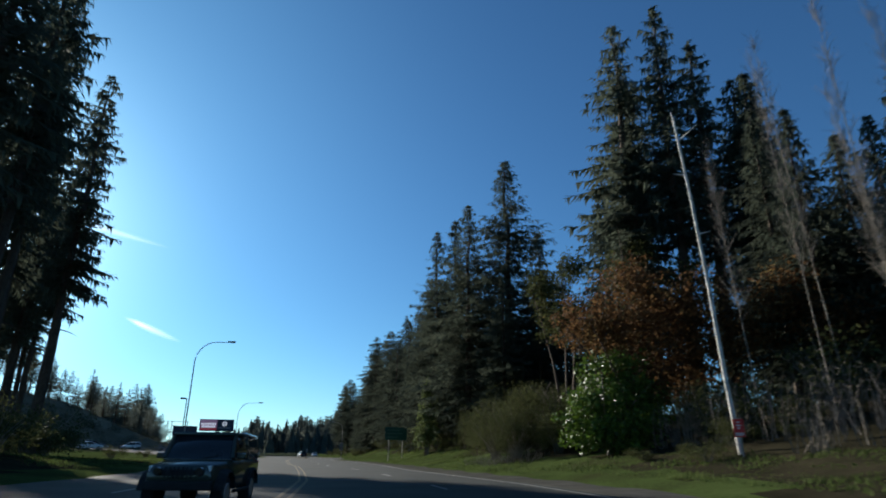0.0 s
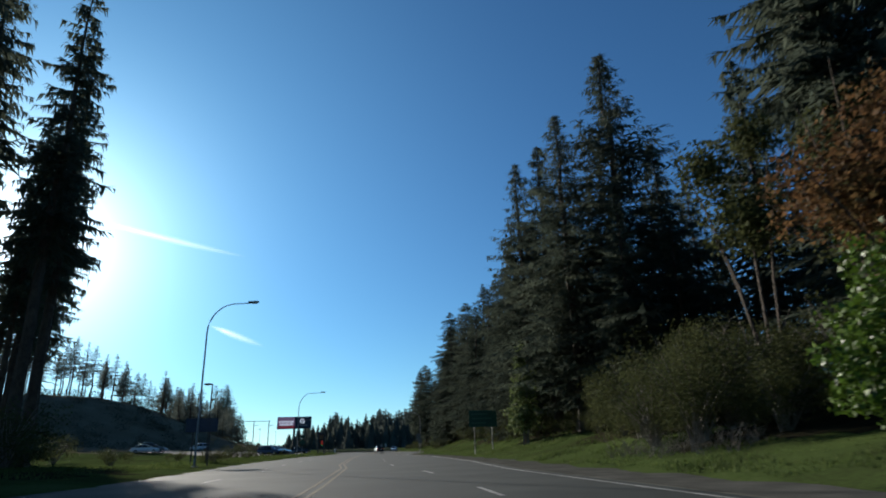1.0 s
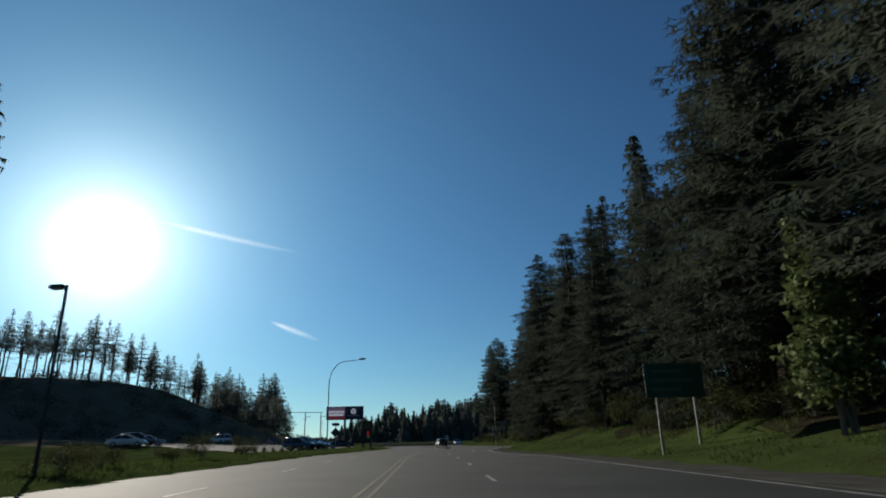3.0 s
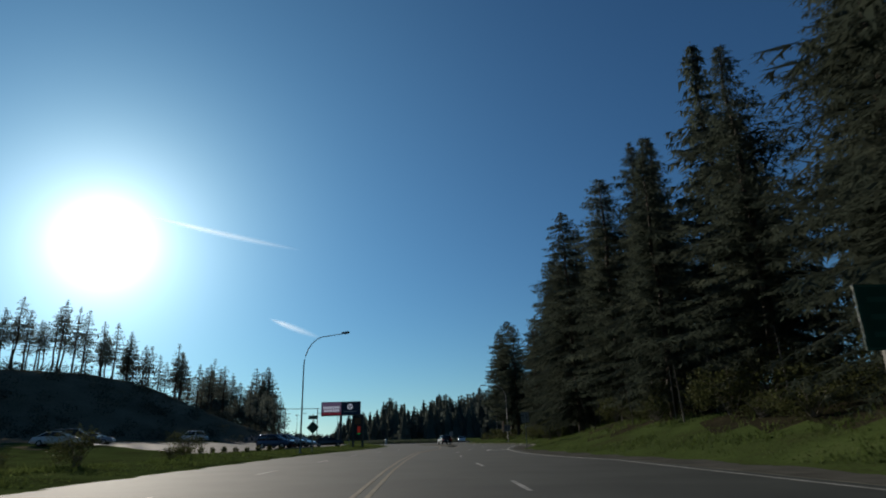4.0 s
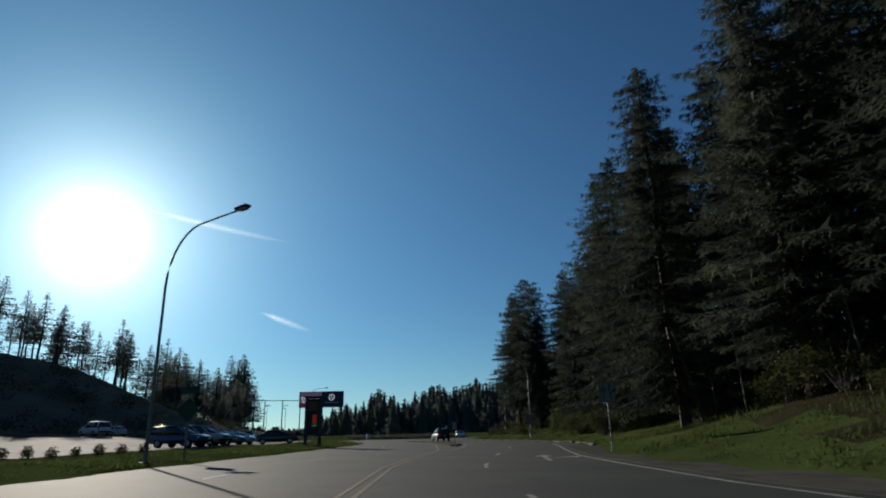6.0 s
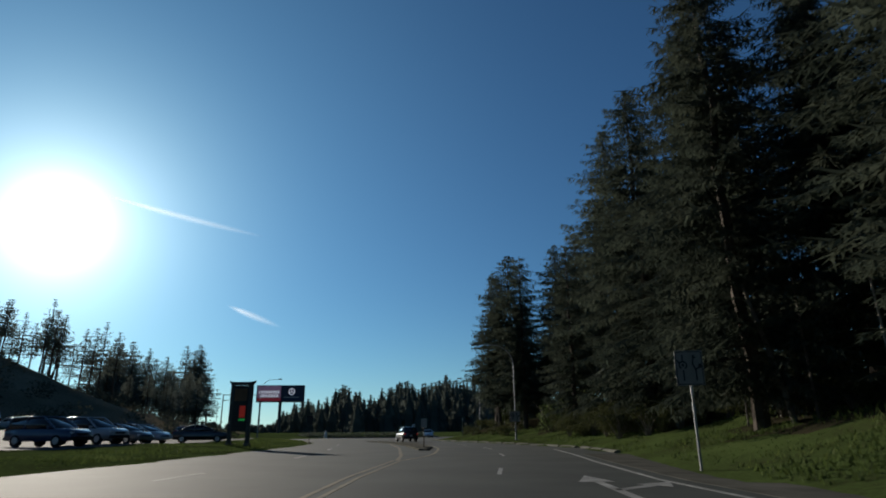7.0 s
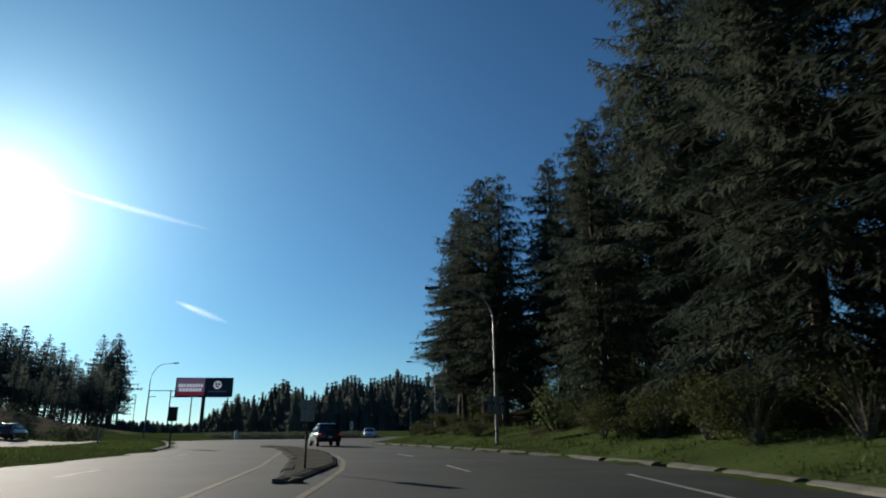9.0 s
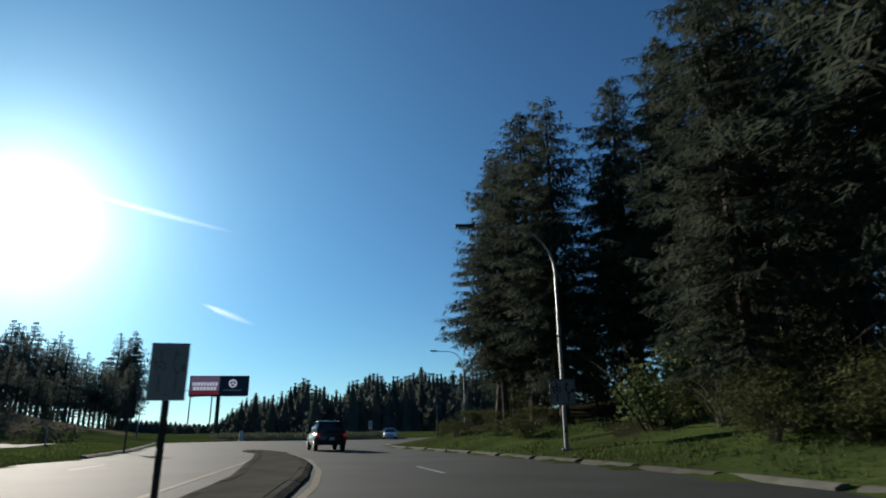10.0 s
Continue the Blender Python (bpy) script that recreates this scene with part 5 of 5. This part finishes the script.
# ---- vehicles ----
def loft(bm, stations, bevel=0.0):
    """A closed body from stations of (x, z0, z1, half-width at the bottom, half-width at the top)."""
    rings = []
    for x, z0, z1, w0, w1 in stations:
        c = (z1 - z0) * 0.16
        rings.append([bm.verts.new(p) for p in ((x, -w0, z0), (x, w0, z0), (x, w0 * 1.01, z0 + (z1 - z0) * 0.5), (x, w1, z1 - c), (x, w1 * 0.93, z1), (x, -w1 * 0.93, z1), (x, -w1, z1 - c), (x, -w0 * 1.01, z0 + (z1 - z0) * 0.5))])
    for a, b in zip(rings, rings[1:]):
        for k in range(8):
            bm.faces.new((a[k], a[(k + 1) % 8], b[(k + 1) % 8], b[k]))
    bm.faces.new(rings[0][::-1])
    bm.faces.new(rings[-1])
    for f in bm.faces:
        f.smooth = True
    return bm


CARS = {
    "sedan": dict(L=4.6, body=[(-2.28, 0.42, 0.72, 0.72, 0.68), (-2.15, 0.3, 0.92, 0.84, 0.78), (-1.3, 0.22, 1.0, 0.9, 0.84), (0.9, 0.22, 0.98, 0.9, 0.86), (1.9, 0.25, 0.84, 0.87, 0.8), (2.22, 0.32, 0.7, 0.8, 0.7), (2.3, 0.42, 0.6, 0.68, 0.6)], cab=[(-1.75, 0.9, 0.98, 0.78, 0.7), (-1.0, 0.9, 1.38, 0.8, 0.62), (0.1, 0.9, 1.44, 0.82, 0.64), (1.35, 0.86, 0.94, 0.8, 0.7)], roof=[(-1.02, 1.36, 1.42, 0.62, 0.58), (-0.4, 1.4, 1.47, 0.64, 0.6), (0.18, 1.4, 1.46, 0.63, 0.59)], wheels=(-1.4, 1.4), r=0.32, seat=1.0),
    "suv": dict(L=4.7, body=[(-2.32, 0.5, 0.98, 0.8, 0.78), (-2.25, 0.38, 1.05, 0.9, 0.86), (-1.2, 0.34, 1.08, 0.94, 0.9), (0.9, 0.34, 1.08, 0.94, 0.9), (1.9, 0.38, 1.02, 0.92, 0.84), (2.25, 0.45, 0.9, 0.86, 0.78), (2.32, 0.5, 0.8, 0.76, 0.7)], cab=[(-2.2, 1.02, 1.1, 0.86, 0.82), (-2.05, 1.02, 1.66, 0.86, 0.72), (0.2, 1.02, 1.72, 0.88, 0.74), (1.15, 1.0, 1.08, 0.86, 0.78)], roof=[(-2.06, 1.64, 1.72, 0.72, 0.68), (-1.0, 1.7, 1.79, 0.74, 0.7), (0.25, 1.69, 1.77, 0.73, 0.69)], wheels=(-1.4, 1.42), r=0.37, seat=1.0),
    "offroad": dict(L=4.2, body=[(-2.05, 0.6, 1.08, 0.74, 0.74), (-2.0, 0.5, 1.14, 0.8, 0.8), (-0.2, 0.46, 1.16, 0.8, 0.8), (0.75, 0.46, 1.16, 0.8, 0.78), (0.85, 0.5, 1.12, 0.78, 0.72), (1.95, 0.55, 1.06, 0.66, 0.6), (2.02, 0.6, 1.0, 0.62, 0.58)], cab=[(-2.0, 1.12, 1.2, 0.76, 0.74), (-1.95, 1.12, 1.74, 0.76, 0.7), (0.45, 1.12, 1.76, 0.76, 0.7), (0.8, 1.12, 1.18, 0.76, 0.74)], roof=[(-2.0, 1.73, 1.81, 0.72, 0.7), (-0.8, 1.76, 1.85, 0.73, 0.71), (0.5, 1.74, 1.82, 0.72, 0.7)], wheels=(-1.25, 1.3), r=0.41, seat=1.0),
}


def car(kind, paint, label, m, group="", lit=False):
    c = CARS[kind]
    ob = thing("car", label, "car", m, group)
    body = part("body", loft(mesh(), c["body"]), PAINT[paint], ob)
    part("window_glass", loft(mesh(), c["cab"]), GLASS, ob)
    part("roof", loft(mesh(), c["roof"]), PAINT[paint], ob)
    half = c["body"][2][3]
    cab = c["cab"]
    # roof pillars
    for s in (-1, 1):
        for (x0, a0, b0, w0, t0), (x1, a1, b1, w1, t1) in ((cab[1], cab[0]), (cab[2], cab[3])):
            part("pillar", tube(mesh(), [(x0, s * t0 * 1.0, b0 - 0.02), (x1, s * w1 * 0.99, a1 + 0.06)], [0.045, 0.055], 6), PAINT[paint], ob)
        part("pillar", tube(mesh(), [((cab[1][0] + cab[2][0]) / 2, s * cab[2][4] * 1.01, cab[2][2] - 0.03), ((cab[1][0] + cab[2][0]) / 2 - 0.03, s * cab[2][3] * 1.01, cab[2][1] + 0.02)], [0.035, 0.04], 6), PAINT[paint], ob)
        part("mirror", box(mesh(), cab[3][0] - 0.25, s * (half + 0.1), cab[3][1] + 0.12, 0.12, 0.2, 0.14, 0.03), PAINT[paint], ob)
    for x in c["wheels"]:
        for s in (-1, 1):
            bm = mesh()
            turn = Matrix.Translation((x, s * (half - 0.1), c["r"])) @ Matrix.Rotation(radians(90), 4, "X")
            bmesh.ops.create_cone(bm, cap_ends=True, segments=20, radius1=c["r"], radius2=c["r"], depth=0.24, matrix=turn)
            bmesh.ops.bevel(bm, geom=[e for e in bm.edges if len(e.link_faces) == 2 and max(len(f.verts) for f in e.link_faces) > 4], offset=0.035, segments=2, affect="EDGES")
            wh = part("wheel", bm, TYRE, ob)
            bm = mesh()
            bmesh.ops.create_cone(bm, cap_ends=True, segments=16, radius1=c["r"] * 0.62, radius2=c["r"] * 0.5, depth=0.04, matrix=Matrix.Translation((x, s * (half + 0.02), c["r"])) @ Matrix.Rotation(radians(-90 * s), 4, "X"))
            part("rim", bm, RIM, wh)
    b0, b1 = c["body"][0], c["body"][-1]
    for s in (-1, 1):
        part("tail_light", box(mesh(), c["body"][1][0] - 0.02, s * (c["body"][1][4] - 0.08), c["body"][1][2] - 0.12, 0.12, 0.16, 0.2, 0.02), TAIL if lit else TAIL_OFF, ob)
        part("head_light", box(mesh(), c["body"][-2][0] - 0.02, s * (c["body"][-2][4] - 0.1), c["body"][-2][2] - 0.1, 0.14, 0.24, 0.14, 0.03), HEAD, ob)
    part("rear_bumper", box(mesh(), b0[0] - 0.02, 0, b0[1] + 0.02, 0.16, b0[3] * 2, 0.2, 0.04), TYRE if kind != "sedan" else PAINT[paint], ob)
    part("front_bumper", box(mesh(), b1[0] + 0.02, 0, b1[1] + 0.0, 0.16, b1[3] * 2.2, 0.2, 0.04), TYRE if kind != "sedan" else PAINT[paint], ob)
    part("grille", box(mesh(), b1[0] + 0.02, 0, b1[2] - (0.12 if kind == "offroad" else 0.06), 0.06, b1[3] * 1.1, 0.12, 0.01), TYRE, ob)
    part("number_plate", box(mesh(), b0[0] - 0.08, 0, b0[1] + 0.22, 0.02, 0.32, 0.16, 0.005), SIGNWHITE, ob)
    if kind == "offroad":
        nose = b1[0]
        for s in (-1, 1):
            for x in c["wheels"]:
                # a flared fender that arches over the wheel
                bm, prev = mesh(), None
                for i in range(11):
                    a = radians(8 + 164 * i / 10)
                    ring = [bm.verts.new((x + math.cos(a) * rr, s * yy, c["r"] + math.sin(a) * rr * 0.98)) for rr, yy in ((c["r"] + 0.07, half - 0.22), (c["r"] + 0.07, half + 0.09), (c["r"] + 0.12, half + 0.08), (c["r"] + 0.15, half - 0.22))]
                    if prev:
                        for k in range(4):
                            bm.faces.new((prev[k], prev[(k + 1) % 4], ring[(k + 1) % 4], ring[k]))
                    else:
                        bm.faces.new(ring)
                    prev = ring
                bm.faces.new(prev[::-1])
                bmesh.ops.recalc_face_normals(bm, faces=bm.faces)
                part("fender", bm, TYRE, ob)
            bm = mesh()
            bmesh.ops.create_cone(bm, cap_ends=True, segments=18, radius1=0.1, radius2=0.085, depth=0.07, matrix=Matrix.Translation((nose + 0.05, s * 0.42, 0.9)) @ Matrix.Rotation(radians(90), 4, "Y"))
            part("round_head_light", bm, GLASS, ob)
            part("hood_latch", box(mesh(), nose - 0.35, s * 0.6, 1.0, 0.08, 0.05, 0.08, 0.01), TYRE, ob)
            part("step_bar", tube(mesh(), [(-0.75, s * (half + 0.04), 0.42), (0.75, s * (half + 0.04), 0.42)], [0.045, 0.045], 8), TYRE, ob)
        for i in range(7):
            part("grille_slot", box(mesh(), nose + 0.055, (i - 3) * 0.085, 0.88, 0.02, 0.04, 0.24, 0.008), TYRE, ob)
        part("spare_wheel", tube(mesh(), [(-2.34, 0, 1.0), (-2.08, 0, 1.0)], [0.39, 0.39], 20), TYRE, ob)
        part("wiper", tube(mesh(), [(0.86, 0.1, 1.18), (0.76, 0.5, 1.28)], [0.012, 0.008], 5), TYRE, ob)
    return ob


def car_pose(x, y, turn, z=None):
    """x ahead of the car points turn degrees from the world's +y, to the left."""
    return Matrix.Translation((x, y, 0.0 if z is None else z)) @ Matrix.Rotation(radians(90 + turn), 4, "Z")


car("suv", "black", "black sport utility vehicle driving into the roundabout", car_pose(-43.8, 176.0, 28) @ Matrix.Scale(0.9, 4), lit=True)
car("offroad", "olive", "dark green off-road vehicle coming along the opposite lane", car_pose(-5.3, 13.3, 187) @ Matrix.Diagonal((0.9, 0.88, 0.8, 1)))
lot_cars = [("suv", "blue", -56.7, 139.3, -92), ("suv", "silver", -57.6, 143.8, -95), ("sedan", "grey", -58.3, 147.6, -97), ("sedan", "silver", -59.4, 151.4, -96), ("sedan", "black", -57.2, 156.2, -62), ("suv", "white", -84, 160, 70), ("sedan", "silver", -90, 170, 70), ("sedan", "maroon", -78, 186, 20), ("suv", "grey", -73.5, 125.0, -60), ("sedan", "silver", -75.5, 129.5, -60), ("sedan", "white", -71.5, 120.6, -60)]
names = {"blue": "dark blue", "silver": "silver", "grey": "grey", "black": "black", "white": "white", "maroon": "dark red"}
for kind, paint, x, y, turn in lot_cars:
    car(kind, paint, "parked " + names[paint] + (" sport utility vehicle" if kind == "suv" else " saloon car") + " in the car park", car_pose(x, y, turn, float(ground_z(x, y)) + 0.03), "cars in the car park")
car("sedan", "white", "white saloon car coming out of the roundabout", car_pose(-51.2, 223.8, 194))


# ---- car park ----
lx, ly = np.meshgrid(np.linspace(0, 1, 30), np.linspace(0, 1, 40))
ax = np.interp(ly, [0, 0.35, 1], [-52, -53, -64])
X = ax + lx * -30
Y = 118 + ly * 62 + lx * 16
Z = ground_z(X, Y) + 0.03
i0 = (np.arange(39)[:, None] * 30 + np.arange(29)[None]).ravel()
lot = from_arrays("car_park", np.stack([X.ravel(), Y.ravel(), Z.ravel()], 1), np.stack([i0, i0 + 30, i0 + 31, i0 + 1], 1), LOT)
tagged(lot, "pale grey asphalt car park beyond the verge", "car park", kind="structure")
for p in lot.data.polygons:
    p.use_smooth = True


# ---- kerbs and islands ----
def kerb_mesh(length, width=0.34, height=0.16, mat=None):
    bm = mesh()
    prof = [(0, -0.12), (0.03, 0.05), (0.16, height), (width, height), (width, -0.12)]
    ends = [[bm.verts.new((w, s * length / 2, z)) for w, z in prof] for s in (-1, 1)]
    for k in range(len(prof)):
        bm.faces.new((ends[0][k], ends[0][(k + 1) % 5], ends[1][(k + 1) % 5], ends[1][k]))
    bm.faces.new(ends[0])
    bm.faces.new(ends[1][::-1])
    bmesh.ops.recalc_face_normals(bm, faces=bm.faces)
    me = bpy.data.meshes.new("kerb_stone")
    bm.to_mesh(me)
    bm.free()
    me.materials.append(mat or CONCRETE)
    return me


def kerb_run(label, line, length, gap, flip=False, height=0.13, mat=None):
    """Kerb stones laid along a line of (x, y); the face looks to the line's left, or its right if flipped."""
    top = thing("kerb", label, "kerb", kind="structure")
    me = kerb_mesh(length, height=height, mat=mat)
    pts = [Vector(p) for p in line]
    seg = [(b - a).length for a, b in zip(pts, pts[1:])]
    total, d, rg = sum(seg), length / 2, random.Random(len(line))
    while d < total - length / 2:
        r, i = d, 0
        while r > seg[i]:
            r -= seg[i]
            i += 1
        p = pts[i].lerp(pts[i + 1], r / seg[i])
        t = (pts[i + 1] - pts[i]).normalized()
        ob = new("kerb_stone", me)
        ob.parent = top
        ob.matrix_basis = Matrix.Translation((p.x, p.y, rg.uniform(-0.012, 0.012))) @ Matrix.Rotation(math.atan2(t.y, t.x) - math.pi / 2 + rg.uniform(-0.012, 0.012) + (math.pi if flip else 0), 4, "Z")
        d += length + gap
    return top


kerb_run("pale precast kerb stones with dark gaps along the verge", [p for p in RIGHT if 138 <= p[1] <= 212], 2.8, 0.4, height=0.105)
kerb_run("low kerb round the grass corner", [(-51.0, 166), (-55.5, 175.5), (-61.0, 185), (-68, 197), (-73, 205), (-77, 208), (-82, 207), (-90, 203)], 1.9, 0.04, flip=True)
DARKKERB = material("weathered_kerb", [(0.07, 0.068, 0.056), (0.125, 0.12, 0.1)], 1.5, 0.9, bump=0.1, per_object=0.15, spec=0.0)
ISL_R = [(-34.75, 143.4), (-34.75, 144.6), (-35.5, 150), (-36.9, 154.8), (-38.7, 160), (-40.4, 163.8), (-43.6, 170), (-47, 175)]
ISL_L = [(-34.75, 143.4), (-35.45, 144.6), (-37.25, 150), (-38.8, 154.8), (-41, 160), (-42.6, 164), (-46, 171.5), (-48.6, 175)]
kerb_run("kerb of the traffic island", ISL_R, 1.1, 0.02, flip=True, height=0.1, mat=DARKKERB)
kerb_run("kerb of the traffic island", ISL_L, 1.1, 0.02, height=0.11, mat=DARKKERB)
ISLANDTOP = material("island_paving", [(0.075, 0.073, 0.06), (0.125, 0.12, 0.1)], 0.9, 0.9, bump=0.1, fine=30, spec=0.0)
ys = np.array([143.7, 144.6, 147, 150, 154.8, 160, 163.8, 168, 170, 174.5])
strip("traffic_island", offset(ISL_L, 0.3), offset(ISL_R, -0.3), 0.1, 0.2, ISLANDTOP, "brown-grey paved traffic island", "traffic island", ys)

# the middle of the roundabout
mid = thing("roundabout_island", "round central island with a low dark hedge", "traffic island", Matrix.Translation((*ISLAND_MIDDLE, 0)), kind="structure")
bm = mesh()
bmesh.ops.create_cone(bm, cap_ends=True, segments=64, radius1=ISLAND_R, radius2=ISLAND_R - 0.2, depth=0.3, matrix=Matrix.Translation((0, 0, 0.05)))
part("kerb_ring", bm, CONCRETE, mid)
bm = mesh()
bmesh.ops.create_cone(bm, cap_ends=True, segments=64, radius1=ISLAND_R - 0.6, radius2=ISLAND_R - 5, depth=0.6, matrix=Matrix.Translation((0, 0, 0.4)))
part("mound", bm, GROUND, mid)
lob = [(ISLAND_MIDDLE[0] + (ISLAND_R - 2.5) * math.cos(a), ISLAND_MIDDLE[1] + (ISLAND_R - 2.5) * math.sin(a), 0.5, 1.6, 1.6, 0.55) for a in np.arange(0, 6.28, 0.22)]
v, f = leaf_arrays(5, lob, 14000, 0.12)
tagged(from_arrays("hedge", v, f, NEEDLES), "low dark hedge round the central island", "hedge", kind="stuff")
for x, y in ((-69.2, 217.1),):
    ob = thing("bollard", "stubby white bollard at the central island", "bollard", Matrix.Translation((x, y, 0)))
    bm = mesh()
    tube(bm, [(0, 0, -0.1), (0, 0, 0.8), (0, 0, 1.15), (0, 0, 1.3)], [0.3, 0.26, 0.22, 0.06], 10)
    part("post", bm, SIGNWHITE, ob)


keep = thing("keep_right_sign", "small white sign with a dark arrow at the central island", "traffic sign", facing(-54.9, 227.4, 12, 0.35))
part("post", box(mesh(), 0, 0.04, 0.9, 0.07, 0.06, 2.4, 0.008), POST, keep)
pl = panel("plate", 0.5, 1.1, 1.6, SIGNWHITE, keep, 0.0, 0.015, 0.006)
bm = mesh()
bar2(bm, 0.1, 1.95, -0.02, 1.6, 0.09, -0.011)
bar2(bm, -0.02, 1.6, -0.02, 1.3, 0.09, -0.011)
part("arrow", bm, SIGNBLACK, pl)


# ---- painted arrow before the roundabout ----
bm = mesh()
for pts in (((-25.75, 117.6), (-25.55, 117.6), (-26.05, 121.4), (-26.25, 121.4)), ((-26.55, 121.2), (-25.75, 121.3), (-26.35, 123.2)), ((-25.95, 119.5), (-25.85, 119.25), (-24.95, 120.4), (-25.15, 120.6)), ((-25.4, 120.7), (-24.75, 120.15), (-24.6, 121.4))):
    bm.faces.new([bm.verts.new((x, y, 0.006)) for x, y in pts])
bmesh.ops.recalc_face_normals(bm, faces=bm.faces)
tagged(part("lane_arrow", bm, WHITE), "worn white lane arrow on the asphalt", "road marking", kind="structure")


# ---- vapour trails high in the sky ----
def trail(az0, el0, az1, el1, width, label, dist=4200.0):
    pts = []
    for k in np.linspace(0, 1, 16):
        a, e = radians(az0 + (az1 - az0) * k), radians(el0 + (el1 - el0) * k)
        pts.append((-25 - dist * math.sin(a) * math.cos(e), 90 + dist * math.cos(a) * math.cos(e), dist * math.sin(e)))
    bm = mesh()
    uv = bm.loops.layers.uv.new("across")
    prev = None
    for i, p in enumerate(pts):
        k = i / (len(pts) - 1)
        w = width * (math.sin(0.1 + 2.9 * k) ** 0.7) + 0.5
        pair = [bm.verts.new(Vector(p) + Vector((0, 0, s * w))) for s in (-1, 1)]
        if prev:
            fc = bm.faces.new((prev[0], prev[1], pair[1], pair[0]))
            k0 = (i - 1) / (len(pts) - 1)
            for lp, c in zip(fc.loops, ((k0, 0), (k0, 1), (k, 1), (k, 0))):
                lp[uv].uv = c
        prev = pair
    tagged(part("vapour_trail", bm, CLOUD), label, "vapour trail", kind="structure")


trail(30.3, 10.95, 25.4, 9.25, 26, "short white vapour trail in the blue sky")
trail(41.5, 19.3, 27.6, 17.4, 24, "long thin white vapour trail in the blue sky")
